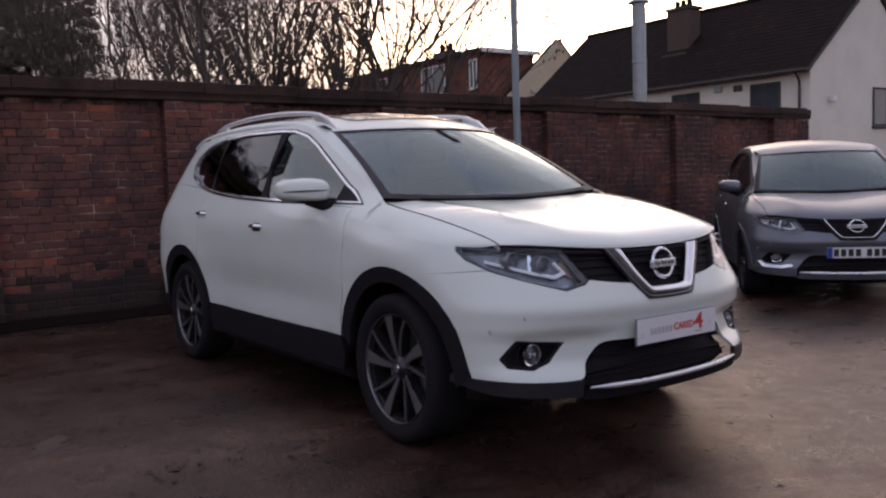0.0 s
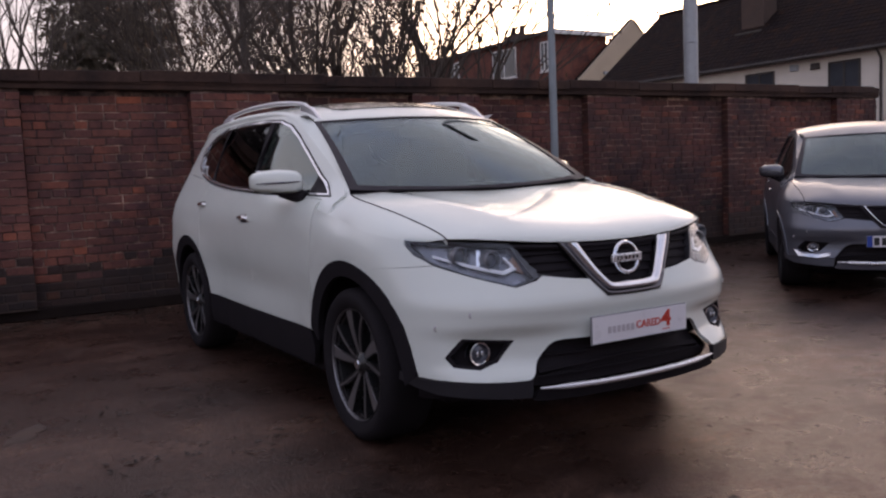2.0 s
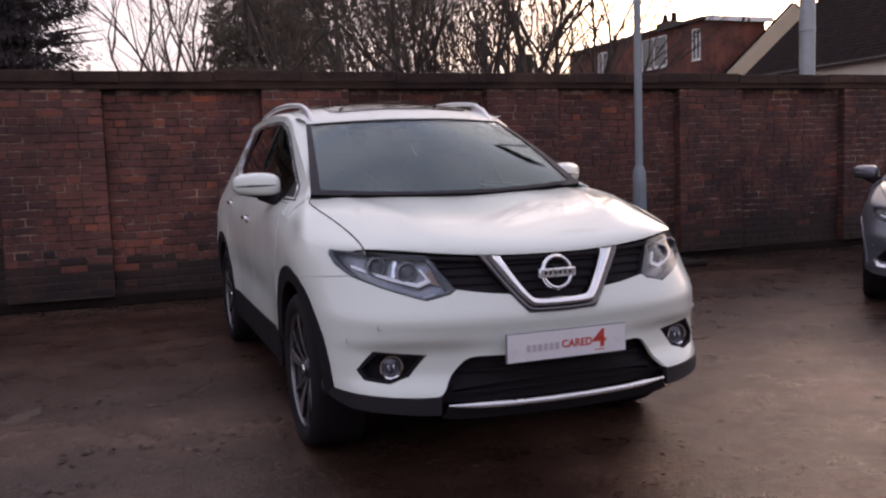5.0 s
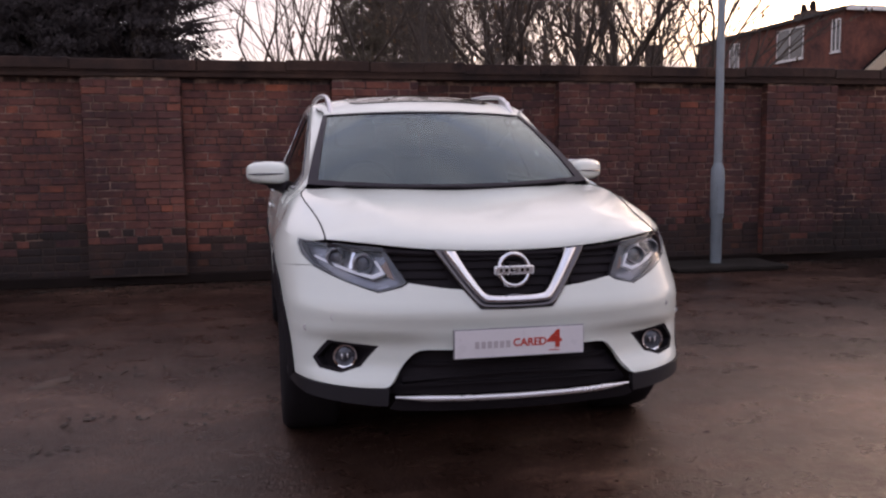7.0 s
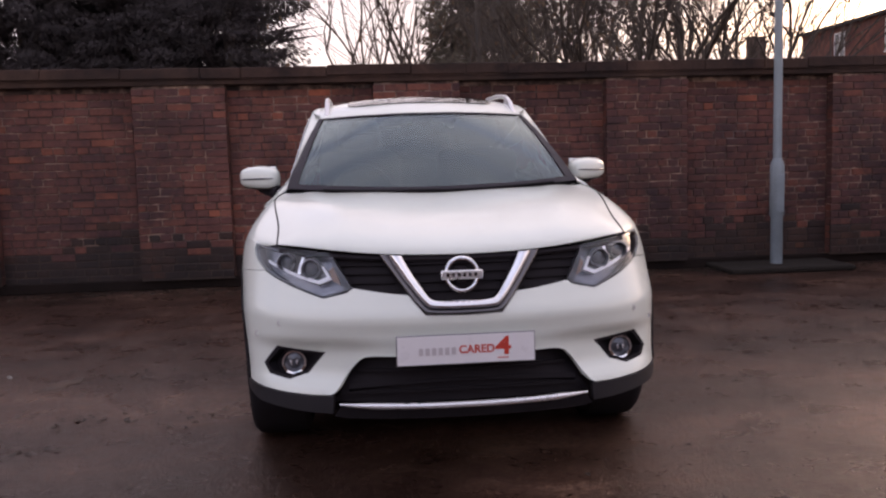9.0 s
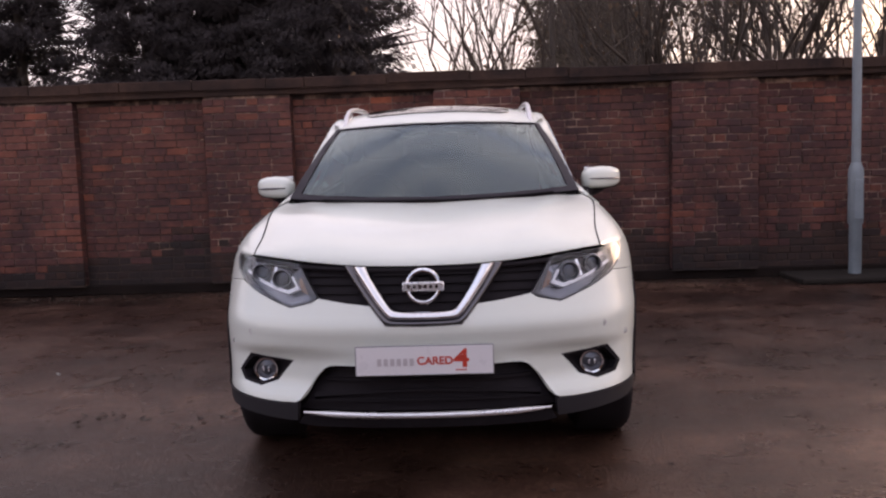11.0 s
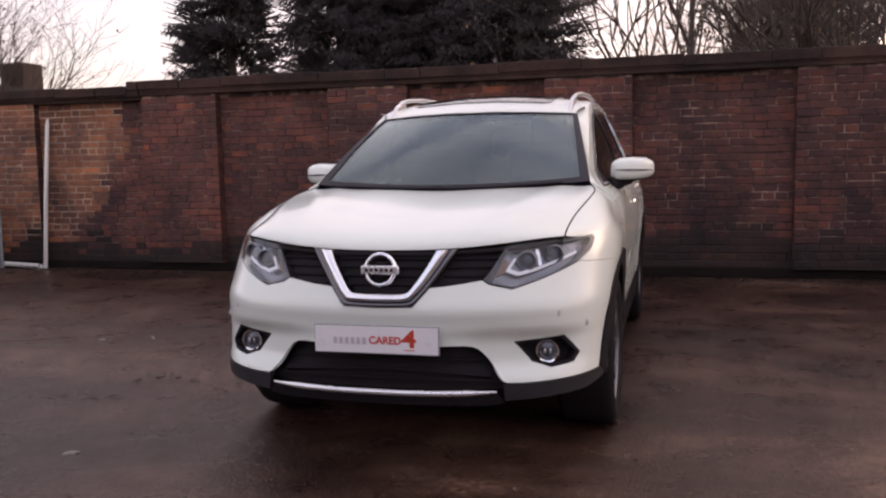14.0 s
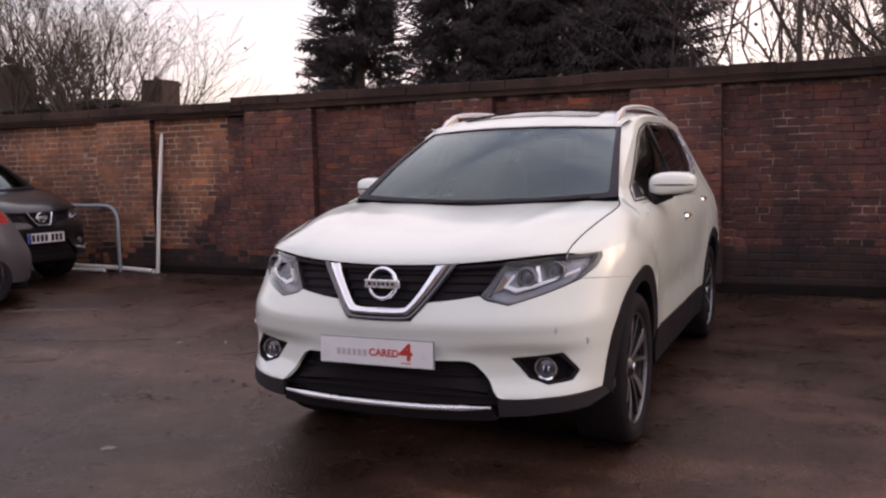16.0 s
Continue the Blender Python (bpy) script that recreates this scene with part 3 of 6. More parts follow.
def bonnet(x, y):
    lip = 0.897 + 0.045 * (abs(x) / 0.8) ** 2
    back = 1.118 + 0.012 * (abs(x) / 0.72) ** 2 - 0.01 * bump_at(x, 0, 0.25)
    d = max(0.0, y - lip_y(x) - 0.016 * min(1.0, abs(x) / 0.7) ** 3)
    g = min(1.04, d ** (0.52 - 0.22 * min(1.0, abs(x) / 0.77) ** 2)) if d > 0 else 0.0
    z = lip + (back - lip) * g
    z += 0.006 * bump_at(abs(x), 0.40 + 0.20 * min(1, max(0, (y + 0.83))), 0.07) * min(1.0, d / 0.25)
    return (x, y, z)


def screen(u, v):
    """The windscreen: u across (-1 to 1), v from its foot to its head."""
    foot = Vector((0.735 * u, 0.13 + 0.115 * u * u, 1.105 + 0.03 * u * u))
    head = Vector((0.592 * u, 0.795 + 0.185 * u * u, 1.523 - 0.012 * u * u))
    p = foot.lerp(head, v)
    return p + Vector((0, -0.045, 0.07)) * (v * (1 - v)) * 0.9


ROOF_MID = smooth_curve([(0.78, 1.522), (0.86, 1.553), (0.94, 1.581), (1.02, 1.604), (1.12, 1.626), (1.3, 1.651), (1.7, 1.676), (2.1, 1.684), (2.6, 1.668), (3.0, 1.630), (3.3, 1.575)])


def roof(x, y):
    bow = 0.10 * (abs(x) / 0.592) ** 2 * max(0.0, 1 - max(0.0, y - 0.85) / 0.9)
    return (x, y, ROOF_MID(y - bow) - 0.052 * (abs(x) / 0.6) ** 2.2)


SIDE_TOP = smooth_curve([(0.22, 1.118), (0.45, 1.222), (0.7, 1.344), (0.98, 1.470), (1.18, 1.548), (1.45, 1.578), (2.0, 1.588), (2.6, 1.583), (3.0, 1.556), (3.3, 1.50)])


def wheel(parent, hub, radius, outward, label, twin=True):
    """A wheel: barrel and hub, with its tyre, brake disc and spokes."""
    r = radius
    rim_r = r * 0.715
    o = outward
    hx, hy, hz = hub
    def at(a):
        return (hx + o * a)
    barrel = lathe([(rim_r, at(0.0)), (rim_r * 1.03, at(0.008)), (rim_r * 1.03, at(-0.012)), (rim_r * 0.95, at(-0.02)), (rim_r * 0.90, at(-0.09)), (rim_r * 0.97, at(-0.19)), (rim_r * 0.30, at(-0.195))], 44, "x", (0, hy, hz), caps=False)
    body = part("wheel", barrel, RIM_BLACK, parent, label, 40)
    prof = [(rim_r * 0.99, at(-0.012)), (rim_r * 1.06, at(0.012)), (rim_r * 1.22, at(0.026)), (r * 0.93, at(0.022)), (r * 0.985, at(0.002)), (r, at(-0.03)), (r, at(-0.185)), (r * 0.985, at(-0.21)), (rim_r * 1.2, at(-0.235)), (rim_r * 0.97, at(-0.20))]
    part("tyre", lathe(prof, 56, "x", (0, hy, hz), True), RUBBER, body, "black rubber tyre", 35)
    # Wheels without twin spokes: their shadow is put into the face colour
    part("rim_lip", lathe([(rim_r * 1.002, at(0.000)), (rim_r * 1.022, at(0.009)), (rim_r * 1.030, at(0.004)), (rim_r * 1.008, at(-0.014))], 56, "x", (0, hy, hz), True), ALLOY if twin else CLAD_GREY, body, "machined bright rim edge" if twin else "", 40)
    part("brake_disc", lathe([(rim_r * 0.75, at(-0.10)), (rim_r * 0.75, at(-0.085)), (rim_r * 0.3, at(-0.085)), (rim_r * 0.3, at(-0.10))], 36, "x", (0, hy, hz), True), STEEL, body, "grey steel brake disc", 40)
    part("brake_caliper", block(min(at(-0.12), at(-0.06)), max(at(-0.12), at(-0.06)), hy - rim_r * 0.80, hy - rim_r * 0.42, hz - 0.12, hz + 0.07, 0.012), STEEL, body, "grey brake caliper")
    part("hub_cap", lathe([(0.001, at(-0.002)), (0.030, at(-0.004)), (0.034, at(-0.012)), (0.052, at(-0.022)), (0.075, at(-0.05))], 24, "x", (0, hy, hz)), RIM_BLACK, body, "black hub cap", 40)
    part("cap_badge", lathe([(0.001, at(0.002)), (0.020, at(0.001)), (0.022, at(-0.004))], 18, "x", (0, hy, hz)), CHROME, body, "small chrome cap badge", 40)
    for k in range(5):
        for wide in (True, False) if twin else (True,):
            lean = 0.0 if wide else -o * radians(32)
            a0 = 2 * math.pi * k / 5 + (radians(78) if o < 0 else radians(102)) + lean
            inner, outer = (0.046, a0 + (0.5 * -lean if not wide else o * 0.10)), (rim_r * 0.99, a0)
            bm, face = bmesh.new(), bmesh.new()
            shapes = ((bm, (0.015, 0.034 if wide else 0.013, -0.006, 0.045)), (face, (0.008, 0.030, -0.0045, 0.004) if wide else (0.0035, 0.0055, -0.0045, 0.004)))
            for target, (wi, wo, top, depth) in shapes:
                rings = []
                for q in range(6):
                    f = q / 5
                    rr = inner[0] + (outer[0] - inner[0]) * f
                    ang = inner[1] + (outer[1] - inner[1]) * f ** 0.7
                    half = wi + (wo - wi) * f ** 1.3
                    dish = top - 0.020 * (1 - f) ** 2 + 0.006 * f
                    c, s = math.cos(ang), math.sin(ang)
                    ring = []
                    for dx, t in ((dish, -half), (dish, half), (dish - depth, half * 1.1), (dish - depth, -half * 1.1)):
                        ring.append(target.verts.new((at(dx), hy + rr * c - t * s, hz + rr * s + t * c)))
                    rings.append(ring)
                for p, n in zip(rings, rings[1:]):
                    for i in range(4):
                        target.faces.new((p[i], p[(i + 1) % 4], n[(i + 1) % 4], n[i]))
                target.faces.new(rings[0])
                target.faces.new(rings[-1][::-1])
            part("spoke", bm, RIM_BLACK, body)
            part("spoke_face", face, ALLOY if twin else CLAD_GREY, body, "machined bright spoke face" if twin else "")
    return body


def inset(loop, d):
    """A closed outline drawn in by a distance, its sharp corners cut short."""
    area = sum(a[0] * b[1] - b[0] * a[1] for a, b in zip(loop, loop[1:] + loop[:1]))
    s = 1 if area > 0 else -1
    out = []
    for p, q, r in zip(loop[-1:] + loop[:-1], loop, loop[1:] + loop[:1]):
        e, g = Vector((q[0] - p[0], q[1] - p[1])).normalized(), Vector((r[0] - q[0], r[1] - q[1])).normalized()
        n = (Vector((-e.y, e.x)) + Vector((-g.y, g.x))).normalized() * s
        c = max(0.35, n.dot(Vector((-e.y, e.x)) * s))
        out.append((q[0] + n.x * d / c, q[1] + n.y * d / c))
    return out


def text_mesh(words, size, material, parent, m, name="lettering", bold=0.0, label=""):
    cu = bpy.data.curves.new(name, "FONT")
    cu.body, cu.size, cu.extrude, cu.offset, cu.align_x, cu.align_y = words, size, 0.0006, bold, "LEFT", "BOTTOM"
    tmp = new(name, cu)
    bpy.context.view_layer.update()
    me = bpy.data.meshes.new_from_object(tmp.evaluated_get(bpy.context.evaluated_depsgraph_get()))
    bpy.data.objects.remove(tmp)
    bpy.data.curves.remove(cu)
    me.transform(m)
    return part_mesh(name, me, material, parent, label)


def make_car(name, label, at, paint, warp=None, radius=0.350, step=1.0, suv=True, plate="show", mirror_paint=None, group="", low_trim=None, hub_out=0.866, vee=1.0):
    car = thing(name, label, "car", at, group)
    W = warp or (lambda v: v)
    trim = low_trim or CLAD
    def put(n, material, outer, surf=belt, holes=(), st=0.05, thick=0.012, lift=0.0, text="", parent=None):
        return panel(n, parent or car, material, outer, surf, holes, st * step, thick, lift, text, warp=warp)
    def both(n, material, outer, surf=belt, holes=(), st=0.05, thick=0.012, lift=0.0, text="", parent=None):
        a = put(n, material, outer, surf, holes, st, thick, lift, text, parent)
        b = put(n, material, mirror_loop(outer), surf, [mirror_loop(h) for h in holes], st, thick, lift, text, parent)
        return a, b
    def put_bm(n, bm, material, parent=None, text="", smooth=40):
        for v in bm.verts:
            v.co = Vector(W(v.co))
        return part(n, bm, material, parent or car, text, smooth)
    N, S = on_nose, on_flank
    def arch(axle, z0, z1, r, front, k=10):
        """Points of a wheel arch's edge from height z0 to z1 on its front or rear side."""
        out = []
        a0, a1 = math.asin((z0 - 0.36) / r), math.asin(min(1, (z1 - 0.36) / r))
        for i in range(k + 1):
            a = a0 + (a1 - a0) * i / k
            reach = r * (1.18 if front and axle < 1 else 1.0)
            out.append(S(axle - (0.018 if axle < 1 else 0) + (-1 if front else 1) * reach * math.cos(a), 0.36 + r * math.sin(a)))
        return out

    # nose
    fog_hole = [N(0.720, 0.549), N(0.528, 0.530), N(0.598, 0.448), N(0.672, 0.424), N(0.755, 0.436), N(0.778, 0.474)]
    upper = [N(0.0, 0.674), N(0.145, 0.678), N(0.208, 0.752), N(0.30, 0.762), N(0.412, 0.780), N(0.440, 0.762), N(0.528, 0.742), N(0.66, 0.785), N(0.766, 0.833), S(-0.33, 0.8155), S(-0.20, 0.79)]
    edge = arch(0.0, 0.405, 0.79, ARCH, True)[::-1][1:]
    lower = [N(0.845, 0.392), N(0.78, 0.386), N(0.68, 0.381), N(0.58, 0.378), N(0.512, 0.380), N(0.496, 0.388), N(0.466, 0.425), N(0.432, 0.472), N(0.400, 0.506), N(0.375, 0.518), N(0.345, 0.522), N(0.0, 0.522)]
    half = upper + edge + lower
    put("front_bumper", paint, half[:-1] + [half[-1]] + mirror_loop(half[1:-1]), holes=[fog_hole, mirror_loop(fog_hole)], st=0.018, thick=0.015)
    intake = [N(0.0, 0.535), N(0.39, 0.535), N(0.46, 0.46), N(0.53, 0.34), N(0.0, 0.335)]
    put("lower_intake", GRILLE, intake[:-1] + [intake[-1]] + mirror_loop(intake[1:-1]), lift=-0.06, thick=0.01, st=0.08)
    for z in (0.385, 0.425, 0.465):
        wdt = 0.50 - (z - 0.36) * 0.75
        loop = [N(-wdt, z - 0.006), N(0, z - 0.006), N(wdt, z - 0.006), N(wdt, z + 0.006), N(0, z + 0.006), N(-wdt, z + 0.006)]
        put("intake_bar", BAR_BLACK, loop, lift=-0.035, thick=0.015, st=0.15)
    skirt = [N(0.0, 0.338), N(0.474, 0.340), N(0.50, 0.300), N(0.46, 0.292), N(0.0, 0.285)]
    put("lower_skirt", BAR_BLACK if low_trim is None else trim, skirt + mirror_loop(skirt[1:-1]), lift=0.004, thick=0.02, text="black plastic lower bumper skirt" if low_trim is None else "")
    corner = [N(0.498, 0.382), N(0.512, 0.376), N(0.58, 0.374), N(0.68, 0.377), N(0.78, 0.382), N(0.845, 0.388), S(-0.46, 0.400), S(-0.45, 0.365), N(0.80, 0.328), N(0.68, 0.318), N(0.58, 0.312), N(0.504, 0.310)]
    both("corner_cladding", CLAD_GREY if low_trim is None else trim, corner, lift=0.006, thick=0.02, text="dark grey plastic corner cladding" if low_trim is None else "")
    tray = [N(0.0, 0.30), N(0.5, 0.31), N(0.80, 0.32), S(-0.44, 0.36), S(-0.42, 0.24), N(0.78, 0.205), N(0.0, 0.195)]
    put("under_tray", BAR_BLACK, tray + mirror_loop(tray[1:-1]), lift=-0.09, thick=0.02, st=0.08)
    path = [Vector(belt(on_nose(-0.478 + 0.956 * k / 24, 0.343)[0], 0.337 + 0.010 * abs(k / 12 - 1) ** 2)) + Vector((0, -0.012, 0)) for k in range(25)]
    if vee == 1.0:
        put_bm("skid_strip", tube(path, [0.004 + 0.008 * min(1, (12 - abs(k - 12)) / 3) for k in range(25)], 10), SKID, text="bright satin skid strip")
    grille = [N(0.0, 0.893), N(0.25, 0.898), N(0.500, 0.914), N(0.418, 0.776), N(0.208, 0.748), N(0.145, 0.672), N(0.0, 0.668)]
    put("grille", GRILLE, grille[:-1] + [grille[-1]] + mirror_loop(grille[1:-1]), lift=-0.035, thick=0.01, st=0.07, text="gloss black radiator grille")
    for i in range(6):
        z = 0.705 + i * 0.033
        a = 0.03 + 0.10 + (z - 0.69) * 0.42
        a = max(0.02, a - 0.01)
        loop = [N(-a, z - 0.004), N(0, z - 0.004), N(a, z - 0.004), N(a, z + 0.004), N(0, z + 0.004), N(-a, z + 0.004)]
        put("grille_bar", BAR_BLACK, loop, lift=-0.018, thick=0.016, st=0.15)
        if z > 0.77:
            b = 0.445 + (z - 0.80) * 0.42
            for sgn in (1, -1):
                loop = [N(sgn * (a + 0.09), z - 0.004), N(sgn * b, z - 0.004), N(sgn * b, z + 0.004), N(sgn * (a + 0.09), z + 0.004)]
                put("grille_bar", BAR_BLACK, loop, lift=-0.02, thick=0.014, st=0.15)
    vee_out = [N(vee * 0.314, 0.904), N(vee * 0.231, 0.785), N(vee * 0.156, 0.690), N(vee * 0.132, 0.680), N(vee * 0.0, 0.676)]
    vee_mid = [N(vee * 0.280, 0.902), N(vee * 0.202, 0.785), N(vee * 0.142, 0.711), N(vee * 0.122, 0.702), N(vee * 0.0, 0.699)]
    vee_in = [N(vee * 0.226, 0.898), N(vee * 0.159, 0.790), N(vee * 0.124, 0.742), N(vee * 0.104, 0.733), N(vee * 0.0, 0.730)]
    def ridge(name, outer, inner, material, low, crown, text):
        """A convex strip that follows the vee between two outlines."""
        pairs = [((-p[0], p[1]), (-q[0], q[1])) for p, q in zip(outer, inner)] + list(zip(outer, inner))[::-1][1:]
        for _ in range(2):
            cut_pairs = [pairs[0]]
            for (p0, q0), (p1, q1) in zip(pairs, pairs[1:]):
                for f in (0.25, 0.75):
                    cut_pairs.append(tuple((u[0] + (v[0] - u[0]) * f, u[1] + (v[1] - u[1]) * f) for u, v in ((p0, p1), (q0, q1))))
            pairs = cut_pairs + [pairs[-1]]
        rows = []
        for p, q in pairs:
            row = []
            for i in range(9):
                f = i / 8
                at = Vector(belt(p[0] + (q[0] - p[0]) * f, p[1] + (q[1] - p[1]) * f))
                row.append(at + Vector((0, -low - crown * math.sin(math.pi * f) ** 0.8, 0)))
            rows.append([row[0] + Vector((0, 0.03, 0))] + row + [row[-1] + Vector((0, 0.03, 0))])
        put_bm(name, loft(rows), material, text=text, smooth=50)
    if not suv:
        vee_in = [(p[0] + (q[0] - p[0]) * 0.5, p[1] + (q[1] - p[1]) * 0.5) for p, q in zip(vee_mid, vee_in)]
    ridge("grille_vee", vee_mid, vee_in, CHROME, 0.010, 0.016, "bright chrome vee in the grille")
    ridge("vee_surround", vee_out, vee_mid, CHROME_DARK if suv else GRILLE, 0.002, 0.010, "dark chrome surround of the vee" if suv else "")
    by = FRONT(0.82) - 0.012
    ring = bmesh.new()
    pts = [(0.062 * math.sin(2 * math.pi * k / 28), by + 0.012 * math.cos(2 * math.pi * k / 28) * 0.9, 0.822 + 0.062 * math.cos(2 * math.pi * k / 28)) for k in range(29)]
    tube(pts, 0.0085, 8, ring, caps=False)
    put_bm("badge_ring", ring, CHROME, text="round chrome badge ring")
    plaque = put_bm("badge_bar", block(-0.080, 0.080, by - 0.012, by + 0.006, 0.804, 0.839, 0.004), SKID, text="chrome bar across the badge")
    for i in range(6):
        put_bm("print_bar", block(-0.060 + i * 0.0212, -0.049 + i * 0.0212, by - 0.0128, by - 0.011, 0.815, 0.829), CHROME_DARK, plaque, "", 0)
    put_bm("badge_mount", block(-0.02, 0.02, by, by + 0.06, 0.79, 0.85, 0.004), GRILLE)

    # number plate
    py = -0.945
    pl = put_bm("number_plate", block(-0.262, 0.262, py - 0.004, py + 0.006, 0.494, 0.609, 0.002), PLATE_FRAME, text="show plate with a thin grey edge" if plate == "show" else "front number plate", smooth=0)
    put_bm("plate_face", block(-0.258, 0.258, py - 0.0065, py - 0.003, 0.498, 0.605), PLATE_WHITE, pl, "white plate face", 0)
    if plate == "show":
        face = Matrix(((1, 0, 0, 0), (0, 0, -1, py - 0.0075), (0, 1, 0, 0), (0, 0, 0, 1)))
        text_mesh("CARED", 0.042, PRINT_RED, pl, Matrix.Translation((-0.028, 0, 0.528)) @ face, bold=0.0011, label="red printed word")
        text_mesh("4", 0.096, PRINT_RED, pl, Matrix.Translation((0.110, 0, 0.507)) @ face @ Matrix.Diagonal((1.25, 1, 1, 1)), bold=0.0022, label="large red printed figure")
        for i in range(6):
            put_bm("print_bar", block(-0.178 + i * 0.0245, -0.162 + i * 0.0245, py - 0.0085, py - 0.0062, 0.533, 0.560), PRINT_GREY, pl, "", 0)
        put_bm("print_bar", block(0.118, 0.160, py - 0.0085, py - 0.0062, 0.512, 0.5155), PRINT_RED, pl, "", 0)
    else:
        put_bm("blue_band", block(-0.258, -0.215, py - 0.0085, py - 0.0062, 0.498, 0.605), PRINT_BLUE, pl, "blue band on the plate", 0)
        for i, x in enumerate((-0.185, -0.125, -0.065, -0.005, 0.085, 0.145, 0.205)):
            put_bm("print_bar", block(x - 0.021, x + 0.021, py - 0.0085, py - 0.0062, 0.513, 0.590), PRINT_BLACK, pl, "", 0)

    # head lamps
    lamp = [N(0.500, 0.911), N(0.62, 0.920), N(0.72, 0.928), S(-0.50, 0.936), S(-0.442, 0.937), S(-0.452, 0.915), S(-0.505, 0.876), N(0.765, 0.838), N(0.66, 0.789), N(0.528, 0.746), N(0.442, 0.768), N(0.418, 0.783)]
    inner = [N(0.508, 0.901), N(0.62, 0.909), N(0.72, 0.917), S(-0.50, 0.925), S(-0.465, 0.927), S(-0.475, 0.912), S(-0.515, 0.886), N(0.764, 0.846), N(0.662, 0.795), N(0.529, 0.754), N(0.447, 0.776)]
    for sgn in (1, -1):
        f = (lambda l: l) if sgn > 0 else mirror_loop
        bowl = put("headlamp", LAMP_BOWL, f(lamp), lift=-0.045, thick=0.02, st=0.04, text="grey headlamp bowl behind a clear lens")
        put("lamp_trim", LAMP_EDGE, f(lamp), holes=[f(inner)], lift=-0.006, thick=0.035, st=0.04, parent=bowl)
        put("lamp_lens", LENS, f(lamp), lift=0.002, thick=0.003, st=0.04, parent=bowl, text="clear curved lamp lens")
        for lx, lz, lr in ((0.575, 0.848, 0.036), (0.675, 0.868, 0.034)):
            p = Vector(belt(on_nose(lx, lz)[0] * sgn, lz))
            ring_bm = lathe([(lr * 0.75, 0.0), (lr, -0.016), (lr * 1.12, -0.012), (lr * 1.12, 0.03), (lr * 0.7, 0.03)], 24, "y", (p.x, p.y + 0.022, p.z), True)
            put_bm("projector_ring", ring_bm, LAMP_RING, bowl, "satin ring round the projector")
            ball = bmesh.new()
            bmesh.ops.create_uvsphere(ball, u_segments=20, v_segments=12, radius=lr * 0.86)
            for v in ball.verts:
                v.co = Vector((p.x, p.y + 0.035, p.z)) + Vector((v.co.x, v.co.y * 0.6, v.co.z))
            put_bm("projector_lens", ball, DARK_GLASS, bowl, "dark glass projector lens")
        bar = [N(0.500, 0.815), N(0.548, 0.797), N(0.62, 0.815), N(0.765, 0.870), N(0.762, 0.879), N(0.62, 0.827), N(0.552, 0.811), N(0.517, 0.824), N(0.540, 0.862), N(0.531, 0.865)]
        put("lamp_bar", LED_WHITE, f(bar), lift=-0.014, thick=0.014, st=0.03, parent=bowl, text="white daylight running lamp bar")
        put("lamp_divider", LAMP_LIGHT, f([N(0.610, 0.898), N(0.622, 0.899), N(0.640, 0.835), N(0.628, 0.832)]), lift=-0.02, thick=0.014, st=0.03, parent=bowl)
        put("indicator", AMBER, f([N(0.47, 0.800), N(0.500, 0.812), N(0.515, 0.85), N(0.497, 0.87)]), lift=-0.03, thick=0.01, st=0.03, parent=bowl, text="amber turn indicator")
        # fog lamp
        well = put("fog_lamp_surround", CLAD, f(fog_hole), lift=-0.045, thick=0.01, st=0.04, text="black fog lamp recess")
        put("fog_rim", CLAD, f(fog_hole), holes=[f([N(0.708, 0.537), N(0.552, 0.520), N(0.608, 0.459), N(0.672, 0.437), N(0.744, 0.447), N(0.762, 0.476)])], lift=0.0, thick=0.045, st=0.04, parent=well)
        p = Vector(belt(on_nose(0.655, 0.484)[0] * sgn, 0.484))
        put_bm("fog_ring", lathe([(0.040, -0.014), (0.047, -0.016), (0.049, 0.004), (0.040, 0.03)], 28, "y", (p.x, p.y + 0.024, p.z), True), CHROME, well, "chrome ring round the fog lamp")
        put_bm("fog_lens", lathe([(0.001, -0.012), (0.026, -0.008), (0.041, 0.0), (0.041, 0.03)], 24, "y", (p.x, p.y + 0.026, p.z)), DARK_GLASS, well, "dark glass fog lens")
        if not suv:
            put("fog_trim", TRIM_BRIGHT, f([N(0.52, 0.425), N(0.62, 0.405), N(0.74, 0.412), N(0.775, 0.450), N(0.80, 0.452), N(0.765, 0.392), N(0.62, 0.380), N(0.53, 0.398)]), lift=0.012, thick=0.02, st=0.04, parent=well, text="bright trim under the fog lamp")
        for dx in (-0.011, 0.011):
            put_bm("fog_bulb", block(p.x + dx - 0.004, p.x + dx + 0.004, p.y + 0.006, p.y + 0.02, p.z - 0.011, p.z + 0.011, 0.002), LAMP_LIGHT, well)
        for sx, sz in ((0.800, 0.590), (0.700, 0.645)):
            q = Vector(belt(on_nose(sx, sz)[0] * sgn, sz)) + Vector((-0.0015 * sgn, 0.0015, 0))
            dot = lathe([(0.001, -0.0015), (0.008, -0.001), (0.010, 0.004)], 16, "y", q)
            sensor = put_bm("parking_sensor", dot, paint)
            put_bm("sensor_ring", lathe([(0.0095, -0.0015), (0.0125, -0.001), (0.0125, 0.004), (0.0095, 0.004)], 16, "y", q, True), PRINT_GREY, sensor)

    # bonnet
    seam = [(0.710, -0.545), (0.713, -0.46), (0.717, -0.39), (0.727, -0.30), (0.741, -0.21), (0.760, -0.08), (0.772, 0.04), (0.766, 0.13), (0.745, 0.205)]
